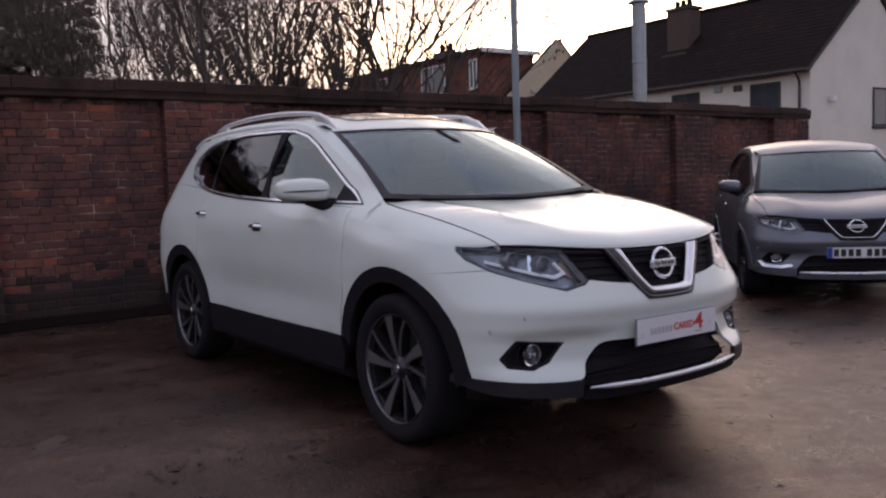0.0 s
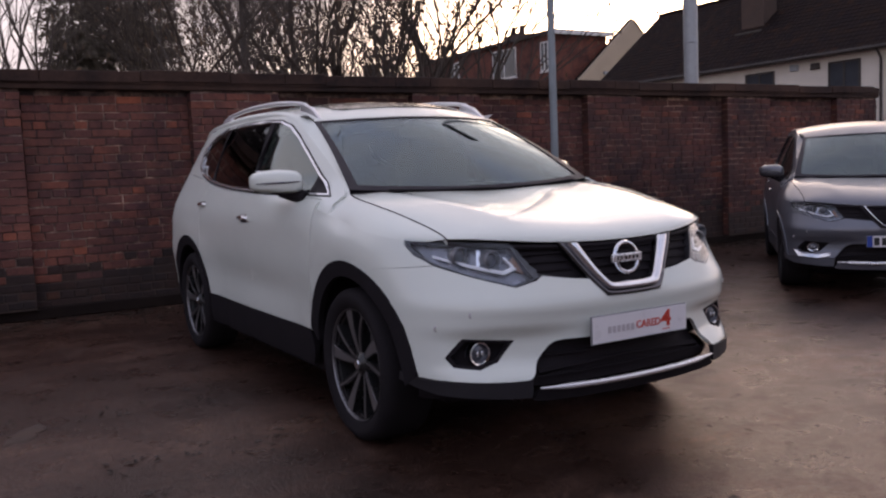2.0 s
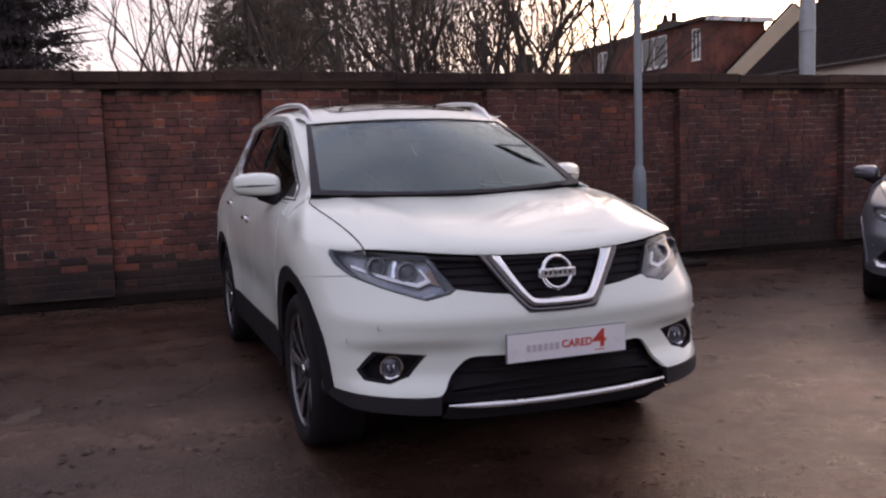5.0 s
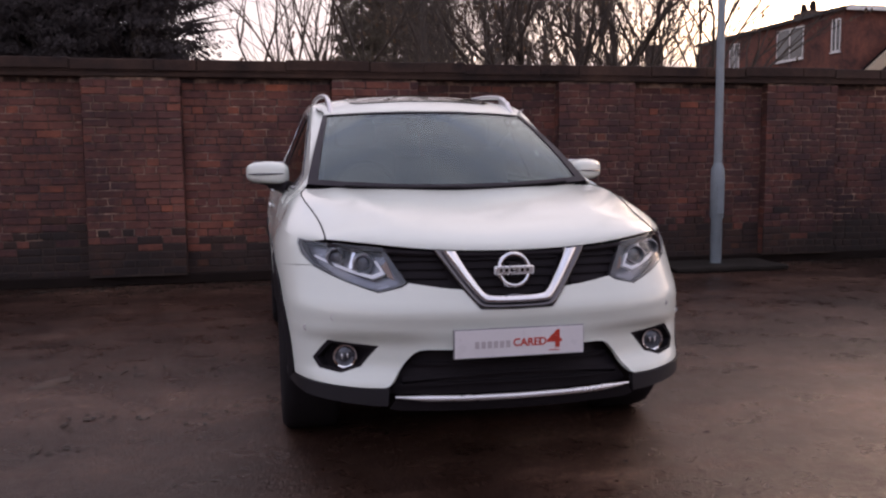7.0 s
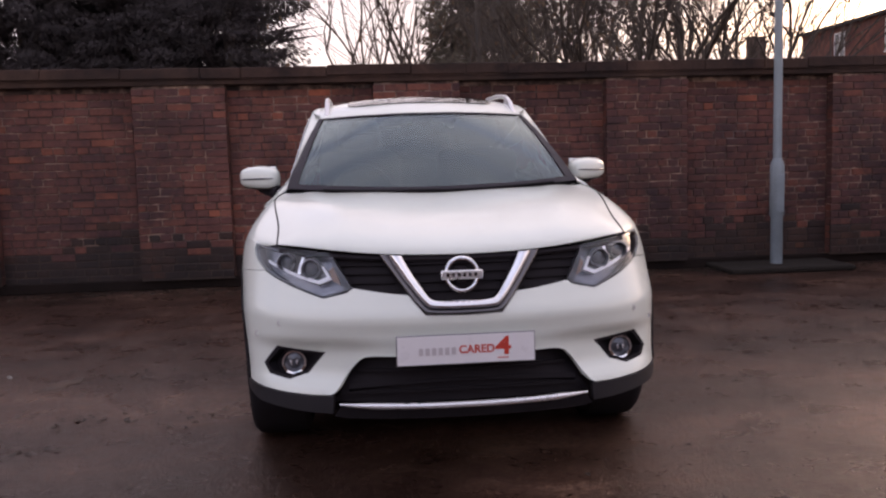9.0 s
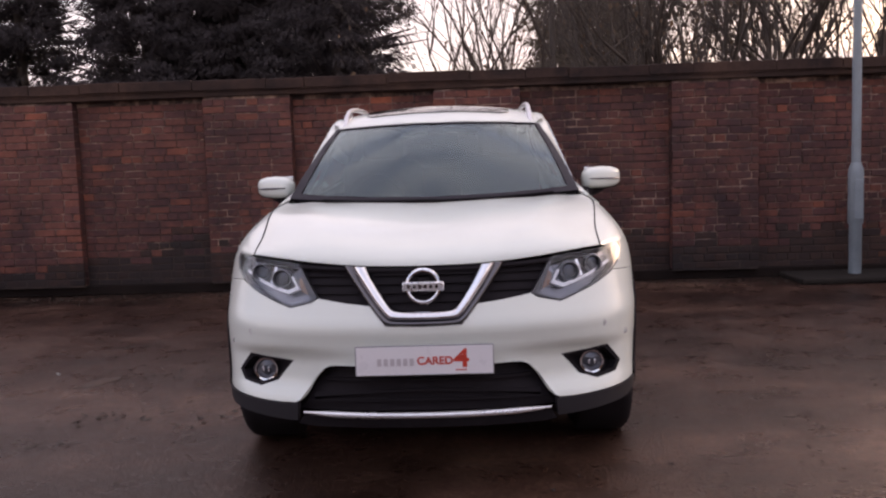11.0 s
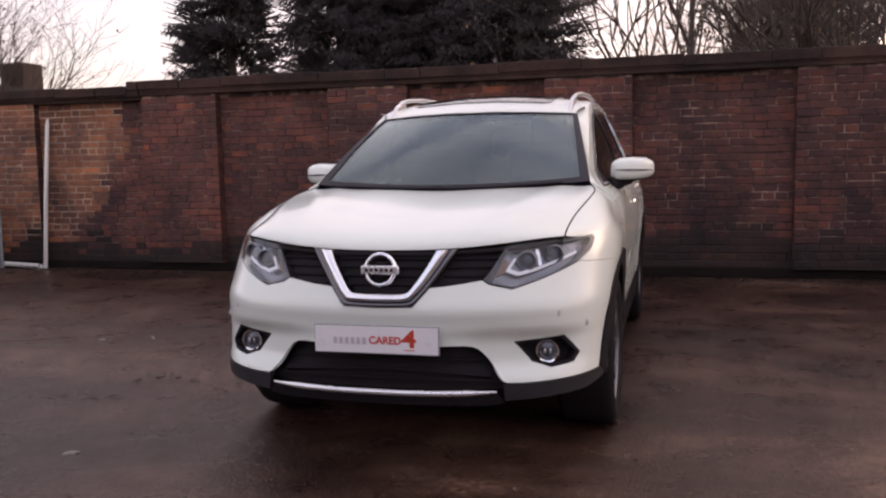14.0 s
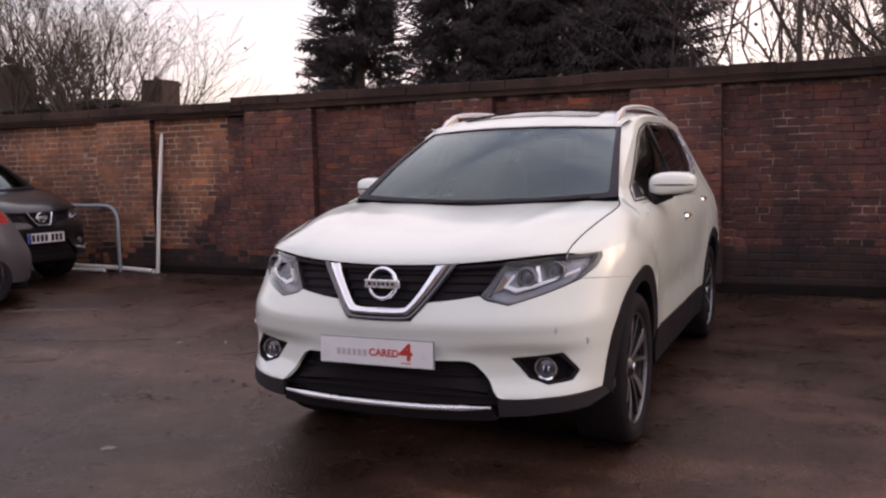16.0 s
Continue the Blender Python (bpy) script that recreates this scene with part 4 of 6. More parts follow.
    seam_z = smooth_curve([(-0.545, 0.938), (-0.52, 0.950), (-0.46, 0.969), (-0.39, 0.988), (-0.30, 1.012), (-0.21, 1.036), (-0.08, 1.066), (0.06, 1.093), (0.205, 1.117)])
    put_bm("bonnet_edge_seal", tube([(x, lip_y(x) + 0.012, bonnet(x, lip_y(x))[2] - 0.018) for x in [-0.70 + 0.1 * i for i in range(15)]], 0.011, 6), GRILLE)
    def seam_x(y):
        for (xa, ya), (xb, yb) in zip(seam, seam[1:]):
            if ya <= y <= yb:
                return xa + (xb - xa) * (y - ya) / (yb - ya)
        return seam[0][0] if y < seam[0][1] else seam[-1][0]
    def bonnet_at(u, v):
        """The bonnet's skin: u across (-1 to 1), v from its lip to the scuttle."""
        edge_y = -0.545 + 0.75 * v
        side = seam_x(edge_y)
        front, back = lip_y(0.710 * u), 0.105 + 0.10 * abs(u) ** 1.6
        x, y = u * side, front + (back - front) * v
        d = y - front
        lip = 0.897 + 0.040 * u * u
        top = 1.118 + 0.006 * u * u - 0.01 * bump_at(x, 0, 0.25)
        z = lip + (top - lip) * min(1.02, d ** 0.50) if d > 0 else lip
        z += (seam_z(edge_y) - z) * abs(u) ** 4
        z += 0.030 * math.sin(math.pi * min(1.0, v)) * u * u * (1 - u ** 4)
        z += 0.007 * bump_at(abs(x), 0.40 + 0.20 * min(1, max(0, (y + 0.83))), 0.06) * min(1.0, d / 0.25)
        return Vector((x, y, z))
    rows = []
    for v in (-1, 0, 0.0015, 0.006, 0.015, 0.03, 0.05, 0.08, 0.12, 0.17, 0.23, 0.30, 0.38, 0.47, 0.56, 0.66, 0.76, 0.88, 1.0):
        row = [bonnet_at(-1 + 2 * k / 44, max(0, v)) + (Vector((0, 0.03, -0.006)) if v < 0 else Vector((0, 0, 0))) for k in range(45)]
        rows.append([row[0] + Vector((0.004, 0, -0.022))] + row + [row[-1] + Vector((-0.004, 0, -0.022))])
    put_bm("bonnet", loft(rows), paint, smooth=55)
    for sgn in (1, -1):
        line = [bonnet_at(1.0, k / 24) + Vector((0.002, 0, 0.0)) for k in range(25)]
        put_bm("bonnet_gap", tube([(sgn * p.x, p.y, p.z) for p in line], 0.0034, 6), BAR_BLACK)
    crest = smooth_curve([(-0.60, 0.924), (-0.47, 0.931), (-0.35, 0.944), (-0.1, 0.975), (0.2, 1.020), (0.42, 1.062)])

    # wings, doors, quarters
    front_edge = [S(-0.44, 0.940), S(-0.449, 0.915), S(-0.502, 0.875), N(0.767, 0.836), S(-0.33, 0.8162), S(-0.205, 0.7912)]
    side_arch = arch(0.0, 0.80, 0.8298, ARCH, True, 3)[1:] + arch(0.0, 0.445, 0.8298, ARCH, False)[::-1]
    door_front = [(0.452, 0.445), (0.420, 0.60), (0.400, 0.80), (0.392, 1.0), (0.392, 1.085)]
    top = [S(y, crest(y)) for y in (0.392, 0.3, 0.2, 0.1, 0.0, -0.1, -0.2, -0.3, -0.4)]
    both("wing_corner", paint, [S(0.20, 1.02), S(0.47, 1.05), S(0.47, 1.106), S(0.36, 1.104), S(0.24, 1.098)], lift=-0.006, thick=0.008, st=0.04)
    both("front_wing", paint, front_edge + side_arch + [S(y - 0.001, z) for y, z in door_front[1:-1]] + [S(0.391, 1.0)] + top, st=0.03)
    for sgn in (1, -1):
        rows = []
        for y in [-0.545 + 0.75 * v for v in (0, 0.0015, 0.006, 0.015, 0.03, 0.05, 0.08, 0.12, 0.17, 0.23, 0.30, 0.38, 0.47, 0.56, 0.66, 0.76, 0.88, 1.0)] + [0.23, 0.255]:
            if y <= 0.2051:
                a = bonnet_at(1.0, (y + 0.545) / 0.75) + Vector((0.004, 0, 0))
            else:
                e = screen(1.0, 0.0)
                a = Vector((0.749, 0.205, 1.117)).lerp(Vector((e.x + 0.002, e.y, e.z)), min(1.0, (y - 0.205) / 0.04))
            z = crest(y)
            b = Vector((belt(on_flank(y, z)[0], z)))
            c = Vector((b.x + 0.003, (a.y + b.y) / 2, a.z - 0.004))
            c.x = max(c.x - 0.012, a.x + 0.4 * (b.x - a.x))
            c = ((a + b) / 2).lerp(c, 0.55)
            w = min(1.0, max(0.0, (y - 0.02) / 0.23))
            c = c.lerp((a + b) / 2 + Vector((0.012, 0, 0.008)), w)
            rows.append([Vector((sgn * p.x, p.y, p.z)) for p in [(1 - t) ** 2 * a + 2 * t * (1 - t) * c + t * t * b for t in [k / 6 for k in range(7)]]])
        put_bm("wing_shoulder", loft(rows), paint, smooth=60)
    d1 = door_front[:-1] + [(0.395, 1.095)] + [(0.9, 1.111), (1.36, 1.124)] + [(1.375, 1.0), (1.385, 0.8), (1.39, 0.6), (1.39, 0.445)]
    both("front_door", paint, [S(y + 0.006, z) for y, z in d1], st=0.035)
    d2 = [S(1.396, 0.445), S(1.396, 0.6), S(1.391, 0.8), S(1.381, 1.0), S(1.366, 1.124), S(1.8, 1.142), S(2.15, 1.166), S(2.36, 1.187), S(2.42, 1.10), S(2.41, 0.95), S(2.385, 0.80)] + [p for p in arch(2.705, 0.447, 0.70, ARCH, True, 6)][::-1]
    both("rear_door", paint, d2, st=0.05)
    quarter = [S(2.39, 0.80), S(2.415, 0.95), S(2.425, 1.10), S(2.365, 1.189), S(2.55, 1.219), (2.0, 1.26), (2.5, 1.26), (3.0, 1.26), (3.0, 0.9), (3.0, 0.42), (2.5, 0.42), S(3.10, 0.42)] + arch(2.705, 0.42, 0.825, ARCH, False) + arch(2.705, 0.71, 0.825, ARCH, True, 4)[::-1]
    both("rear_quarter", paint, quarter, st=0.06)
    # cladding round the arches and along the sills
    for axle, lo_f, lo_r in ((0.0, 0.40, 0.465), (2.705, 0.46, 0.42)):
        outer = arch(axle, lo_f, 0.8298, ARCH, True, 14) + arch(axle, lo_r, 0.8298, ARCH, False, 14)[::-1]
        inn = arch(axle, lo_f - 0.06, 0.36 + 0.398, 0.398, True, 14) + arch(axle, lo_r - 0.06, 0.36 + 0.398, 0.398, False, 14)[::-1]
        both("arch_cladding", trim, outer + inn[::-1], lift=0.008, thick=0.03, st=0.03, text="black plastic wheel arch lip" if low_trim is None else "")
    sill = [S(0.45, 0.452), S(0.9, 0.447), S(1.4, 0.446), S(1.9, 0.450), S(2.25, 0.455), S(2.27, 0.36), S(2.24, 0.27), S(1.4, 0.262), S(0.46, 0.27), S(0.43, 0.36)]
    both("sill_cladding", trim, sill, lift=0.006, thick=0.03, st=0.06, text="black plastic sill" if low_trim is None else "")

    # upper body, pillars and side glass
    win = [(0.345, 1.112), (0.575, 1.210), (0.80, 1.334), (0.99, 1.438), (1.13, 1.502), (1.29, 1.540), (1.52, 1.557), (2.0, 1.569), (2.42, 1.560), (2.69, 1.516), (2.86, 1.445), (2.888, 1.388), (2.82, 1.312), (2.64, 1.249), (2.40, 1.208), (2.24, 1.188), (2.15, 1.178), (1.8, 1.152), (1.36, 1.134), (0.9, 1.121)]
    frame_top = [S(y, SIDE_TOP(y) + 0.004) for y in (0.21, 0.3, 0.45, 0.6, 0.75, 0.9, 1.05, 1.2, 1.4, 1.7, 2.0, 2.4, 2.8)] + [(2.0, 1.565), (2.35, 1.56), (2.6, 1.555)]
    frame_low = [(2.6, 1.26), (2.0, 1.262), S(2.55, 1.222), S(2.36, 1.192), S(2.15, 1.170), S(1.8, 1.145), S(1.37, 1.127), S(0.9, 1.114), S(0.395, 1.098), S(0.40, 1.085)] + [S(y, crest(y)) for y in (0.3, 0.24)]
    wl = [S(y, z) for y, z in win]
    both("side_frame", paint, frame_top + frame_low, holes=[wl], st=0.05, thick=0.02)
    shrink = [S(*p) for p in inset(win, 0.013)]
    both("window_trim", TRIM_BRIGHT if suv else GRILLE, wl, holes=[shrink], lift=0.006, thick=0.02, st=0.025, text="bright chrome strip round the side windows" if suv else "")
    both("window_gasket", GRILLE, [S(*p) for p in inset(win, -0.007)], holes=[wl], lift=0.003, thick=0.02, st=0.025)
    def cut(y0, y1):
        """The part of the window outline between two places along the car."""
        pts = []
        for (ya, za), (yb, zb) in zip(win, win[1:] + win[:1]):
            pts.append((ya, za))
            for yc in (y0, y1):
                if (ya - yc) * (yb - yc) < 0:
                    pts.append((yc, za + (zb - za) * (yc - ya) / (yb - ya)))
        return [p for p in pts if y0 - 1e-6 <= p[0] <= y1 + 1e-6]
    both("front_side_window", SIDE_GLASS, [S(*p) for p in cut(0.62, 1.40)], lift=-0.010, thick=0.004, text="clear front side window")
    both("mirror_sail", GRILLE, [S(*p) for p in cut(0.34, 0.63)], lift=-0.004, thick=0.012)
    both("centre_pillar", GRILLE, [S(*p) for p in cut(1.39, 1.50)], lift=-0.004, thick=0.02, text="gloss black centre pillar")
    both("rear_side_window", PRIVACY, [S(*p) for p in cut(1.49, 2.32)], lift=-0.010, thick=0.004, text="dark tinted rear side window")
    both("rear_pillar_trim", GRILLE, [S(*p) for p in cut(2.31, 2.36)], lift=-0.004, thick=0.02)
    both("quarter_window", PRIVACY, [S(*p) for p in cut(2.35, 2.92)], lift=-0.010, thick=0.004, text="dark tinted quarter window")
    for sgn in (1, -1):
        rows = []
        for i in range(30):
            f = i / 29
            if f < 0.42:
                e = screen(1.0, f / 0.42)
                inn = Vector((e.x, e.y, e.z))
                yo = 0.225 + (0.99 - 0.225) * (f / 0.42)
            else:
                y = 0.98 + (3.26 - 0.98) * (f - 0.42) / 0.58
                inn = Vector(roof(0.596 if y < 2.9 else 0.596 - 0.12 * (y - 2.9), y))
                yo = y
            z = SIDE_TOP(yo)
            out = Vector(belt(on_flank(yo, z)[0] if yo < REAR(z) - 0.62 else 2 + (yo - REAR(z) + 0.62) / 1.2, z))
            c = (inn + out) / 2 + Vector((0.022, 0, 0.018)) * (-0.1 if f < 0.38 else 1.0)
            rows.append([Vector((sgn * p.x, p.y, p.z)) for p in [(1 - t) ** 2 * inn + 2 * t * (1 - t) * c + t * t * out for t in [k / 5 for k in range(6)]]])
        put_bm("roof_pillar", loft(rows), paint, smooth=60)
    w_out = [(u, 0.0) for u in np.linspace(-1, 1, 13)] + [(u, 1.0) for u in np.linspace(1, -1, 13)]
    w_out = [(float(a), float(b)) for a, b in w_out]
    w_in = [(float(u), 0.07) for u in np.linspace(-0.90, 0.90, 9)] + [(float(u), 0.955) for u in np.linspace(0.935, -0.935, 9)]
    put("windscreen", WINDSCREEN, w_out, surf=screen, st=0.12, thick=0.005, text="clear curved windscreen reflecting the sky")
    put("windscreen_border", GRILLE, w_out, surf=screen, holes=[w_in], st=0.12, thick=0.003, lift=-0.006, text="black printed windscreen border")
    # Raised band for the moulding and printed edge, laid over the glass
    m_in = [(float(u), 0.045 + 0.012 * float(u) ** 2) for u in np.linspace(-0.935, 0.935, 9)] + [(float(u), 0.985) for u in np.linspace(0.958, -0.958, 9)]
    put("windscreen_edge_band", SCREEN_EDGE, w_out, surf=screen, holes=[m_in], st=0.12, thick=0.004, lift=0.005, text="black band for the windscreen's moulding and printed edge")
    put("scuttle", CLAD, [(0.0, 0.11), (0.3, 0.124), (0.55, 0.172), (0.73, 0.21), (0.735, 0.30), (0.5, 0.26), (0.0, 0.22), (-0.5, 0.26), (-0.735, 0.30), (-0.73, 0.21), (-0.55, 0.172), (-0.3, 0.124)], surf=lambda x, y: (x, y, 1.083 + 0.02 * (x / 0.7) ** 2), st=0.1, thick=0.02)
    for (xa, xb) in ((-0.02, 0.60), (-0.55, 0.02)):
        pts = []
        for k in range(6):
            u = (xa + (xb - xa) * k / 5) / 0.73
            v = 0.004 + 0.008 * k / 5
            p = screen(u, v)
            pts.append(p + Vector((0, -0.014, 0.004)))
        put_bm("wiper", tube(pts, 0.006, 6), CLAD, text="thin black wiper")
    roof_loop = [(0.0, 0.798), (0.25, 0.831), (0.45, 0.905), (0.592, 0.984), (0.598, 1.3), (0.598, 2.0), (0.598, 2.9), (0.56, 3.24), (0.3, 3.30), (0.0, 3.31)]
    put("roof", paint, roof_loop + mirror_loop(roof_loop[1:-1]), surf=roof, st=0.08)
    if suv:
        sunroof = [(0.0, 0.99), (0.25, 1.01), (0.39, 1.05), (0.425, 1.10), (0.43, 1.9), (0.425, 2.52), (0.40, 2.55), (0.0, 2.57)]
        put("glass_roof", ROOF_GLASS, sunroof + mirror_loop(sunroof[1:-1]), surf=roof, st=0.1, lift=0.005, thick=0.012, text="dark glass panoramic roof panel")
        for sgn in (1, -1):
            pts, rad = [], []
            for k in range(19):
                f = k / 18
                y = 1.0 + (2.86 - 1.0) * f
                rise = 0.044 * min(1.0, math.sin(math.pi * min(1, max(0, f))) * 3.2) ** 0.8 if 0 < f < 1 else 0.0
                pts.append((sgn * (0.546 + 0.012 * math.sin(math.pi * f)), y, roof(0.548, y)[2] + rise - 0.006))
                rad.append(0.009 + 0.006 * math.sin(math.pi * f) ** 0.5)
            rail = put_bm("roof_rail", tube(pts, rad, 10), SATIN, text="satin silver roof rail")
            for y, back in ((1.00, 1), (2.86, -1)):
                foot = bmesh.new()
                base, crown = roof(0.548, y)[2] - 0.02, 0.052
                near, far = y - 0.03 * back, y + 0.27 * back
                tops = (y + 0.10 * back, y + 0.24 * back)
                vs = []
                for dx in (-0.013, 0.013):
                    x0 = sgn * 0.548 + dx
                    vs.append([foot.verts.new(p) for p in ((x0, near, base), (x0, far, roof(0.548, far)[2] - 0.02), (x0, tops[1], roof(0.548, tops[1])[2] + crown * 0.86), (x0, tops[0], roof(0.548, tops[0])[2] + crown * 0.72))])
                foot.faces.new(vs[0])
                foot.faces.new(vs[1][::-1])
                for i in range(4):
                    foot.faces.new((vs[0][i], vs[1][i], vs[1][(i + 1) % 4], vs[0][(i + 1) % 4]))
                bmesh.ops.recalc_face_normals(foot, faces=foot.faces)
                bmesh.ops.bevel(foot, geom=list(foot.edges), offset=0.006, segments=2, affect="EDGES", profile=0.5)
                put_bm("rail_foot", foot, SATIN, rail)

    # door mirrors
    for sgn in (1, -1):
        def shell(z0, z1, grow=1.0):
            bm = bmesh.new()
            bmesh.ops.create_uvsphere(bm, u_segments=28, v_segments=18, radius=1.0)
            for v in bm.verts:
                a, b, c = (math.copysign(abs(q) ** e, q) for q, e in zip(v.co, (0.52, 0.72, 0.62)))
                x = 0.920 + a * 0.116 * grow
                taper = 1.0 - 0.22 * max(0.0, a)
                z = 1.186 + c * 0.068 * taper * grow + 0.006 * a
                y = 0.705 + 0.06 * (a + 1) + b * (0.070 if b > 0 else 0.115) * taper * grow
                v.co = Vector((sgn * x, y, min(max(z, z0), z1)))
            return bm
        mir = put_bm("door_mirror", shell(1.132, 1.4), mirror_paint or paint, text="door mirror cap in body colour", smooth=50)
        put_bm("mirror_base", shell(1.0, 1.134, 0.97), CLAD, mir, "black mirror underside", 50)
        put_bm("mirror_arm", tube([(sgn * 0.80, 0.62, 1.105), (sgn * 0.85, 0.69, 1.118), (sgn * 0.91, 0.72, 1.14)], [0.040, 0.034, 0.03], 10), CLAD, mir)
        strip = []
        for k in range(13):
            a = -0.72 + 1.62 * k / 12
            z = 1.186 - 0.004 * k / 12
            c = (z - 1.186 - 0.006 * a) / (0.068 * (1.0 - 0.22 * max(0.0, a)))
            deep = max(0.0, 1 - abs(a) ** (2 / 0.52) - abs(c) ** (2 / 0.62)) ** 0.36
            strip.append((sgn * (0.920 + 0.116 * a), 0.705 + 0.06 * (a + 1) - 0.1155 * deep * (1.0 - 0.22 * max(0.0, a)), z))
        put_bm("mirror_lamp", tube(strip, [0.0025 + 0.003 * min(1, (12 - k) / 3, k / 4) for k in range(13)], 6), CHROME_DARK, mir, "grey indicator strip on the mirror")
        put_bm("mirror_glass", block(sgn * 0.915 - 0.08, sgn * 0.915 + 0.08, 0.825, 0.83, 1.15, 1.25, 0.002), CHROME, mir, "silvered mirror glass", 0)
        for y, z in ((1.42, 0.985), (2.385 - 0.02, 1.052)):
            x = side_x(y, z)
            h = put_bm("door_handle", tube([(sgn * (x + 0.004), y - 0.088, z - 0.004), (sgn * (x + 0.014), y - 0.06, z), (sgn * (x + 0.018), y, z + 0.002), (sgn * (x + 0.014), y + 0.06, z), (sgn * (x + 0.004), y + 0.088, z - 0.002)], [0.009, 0.0125, 0.013, 0.012, 0.009], 8), CHROME, text="chrome door handle")
            # A flush dark plate marks the cup; the door has no hollow here
            put_bm("handle_cup", block(sgn * x - 0.004, sgn * x + 0.003, y - 0.055, y + 0.05, z - 0.030, z + 0.018, 0.002), CLAD_GREY, h)

    # tail
    both("tail_lamp", RED_LENS, [(2.24, 1.20), (2.46, 1.19), (2.70, 1.15), (2.68, 0.97), (2.46, 0.95), (2.27, 0.99)], lift=0.006, thick=0.03, st=0.06, text="red tail lamp")
    tail_loop = [(2.62, 1.56), (3.0, 1.56), (3.38, 1.56), (3.38, 1.265), (3.0, 1.265), (2.62, 1.265)]
    put("rear_window", PRIVACY, tail_loop, surf=lambda s, z: belt(s, z) if s <= 3 else (-belt(6 - s, z)[0], *belt(6 - s, z)[1:]), st=0.08, thick=0.005, text="dark tinted rear window")
    rear_skirt = [(2.05, 0.44), (2.5, 0.44), (3.0, 0.44), (3.0, 0.28), (2.5, 0.28), S(3.15, 0.30), S(3.12, 0.42)]
    both("rear_skirt", trim, rear_skirt, lift=0.004, thick=0.02, st=0.08)
    # cabin and underside
    put("headliner", LINING, [(-0.54, 1.02), (0.54, 1.02), (0.54, 3.0), (-0.54, 3.0)], surf=roof, st=0.15, lift=-0.035, thick=0.01, text="pale grey roof lining")
    both("pillar_lining", INTERIOR, frame_top + frame_low, holes=[wl], st=0.08, lift=-0.024, thick=0.006)
    for sgn in (1, -1):
        rows = []
        for i in range(12):
            e = screen(1.0, 0.03 + 0.94 * i / 11)
            z = SIDE_TOP(e.y + 0.03)
            o = Vector(belt(on_flank(e.y + 0.03, z)[0], z))
            rows.append([Vector((sgn * (e.x - 0.004), e.y + 0.012, e.z - 0.012)), Vector((sgn * (o.x - 0.022), o.y + 0.02, o.z - 0.016))])
        put_bm("pillar_cover", loft(rows), LINING)
        put_bm("door_card", block(sgn * 0.80 - 0.006, sgn * 0.80 + 0.006, 0.45, 2.5, 0.85, 1.105), INTERIOR)
        put_bm("roof_edge_lining", loft([[Vector((sgn * 0.54, y, roof(0.54, y)[2] - 0.034)), Vector((sgn * 0.628, y, 1.553))] for y in (1.0, 1.3, 1.7, 2.1, 2.5, 2.95)]), LINING)
    put_bm("floor_pan", block(-0.62, 0.62, -0.40, 3.55, 0.20, 0.42, 0.02), CLAD)
    put_bm("floor_side", block(-0.80, 0.80, 0.50, 2.2, 0.20, 0.46, 0.02), CLAD)
    put_bm("cabin_tub", block(-0.78, 0.78, 0.50, 3.3, 0.44, 0.95, 0.04), INTERIOR)
    put_bm("engine_bulk", block(-0.60, 0.60, -0.70, 0.5, 0.40, 0.86, 0.04), CLAD)
    put_bm("dashboard", block(-0.72, 0.72, 0.28, 0.78, 0.90, 1.075, 0.05, 3), INTERIOR, text="dark soft dashboard")
    wheel_pts = [(0.36 + 0.18 * math.cos(2 * math.pi * k / 24), 0.86 + 0.18 * math.sin(2 * math.pi * k / 24) * 0.35, 1.07 + 0.18 * math.sin(2 * math.pi * k / 24) * 0.93) for k in range(25)]
    put_bm("steering_wheel", tube([(-x, y, z) for x, y, z in wheel_pts], 0.016, 6, caps=False), INTERIOR)
    for sx in (-0.37, 0.37):
        seat = put_bm("front_seat", block(sx - 0.25, sx + 0.25, 1.28, 1.44, 0.8, 1.33, 0.06, 3), INTERIOR, text="dark cloth front seat back")
        put_bm("headrest", block(sx - 0.13, sx + 0.13, 1.36, 1.46, 1.34, 1.52, 0.04, 3), INTERIOR, seat)
    put_bm("rear_seat", block(-0.66, 0.66, 2.2, 2.4, 0.8, 1.28, 0.06, 3), INTERIOR)
    put_bm("rear_view_mirror", block(-0.125, 0.125, 0.86, 0.89, 1.405, 1.475, 0.014, 2), CLAD, text="black inside mirror")
    put_bm("sensor_pod", block(-0.05, 0.05, 0.84, 0.95, 1.465, 1.505, 0.015, 2), CLAD)
    for axle in AXLES:
        for sgn in (1, -1):
            liner = []
            for k in range(17):
                a = math.pi * k / 16
                y, z = axle + 0.445 * math.cos(a) * (1.14 if axle < 1 and math.cos(a) < 0 else 1.0), 0.36 + 0.445 * math.sin(a)
                liner.append([Vector((sgn * (0.60 + 0.255 * q / 2), y, z)) for q in range(3)])
            put_bm("wheel_liner", loft(liner), CLAD)
            hub = Vector(W(Vector((sgn * hub_out, axle - (0.022 if axle < 1 else 0.0), 0.36))))
            hub.z = radius
            wheel(car, hub, radius, sgn, "black and bright alloy wheel" if suv else "alloy road wheel", suv)
    return car


make_car("white_sport_utility_car", "clean pearl white family car parked on wet tarmac", pose(0, 0, 0), PAINT_WHITE)


def hatch_shape(v):
    """The lower, shorter body of a hatchback."""
    y = v.y * 0.92 if v.y < 0 else (v.y if v.y < 2.705 else 2.705 + (v.y - 2.705) * 0.84)
    return Vector((v.x * 1.0, y, float(np.interp(v.z, (0, 0.21, 0.36, 0.9, 1.11, 1.69), (0, 0.155, 0.315, 0.77, 0.99, 1.575)))))


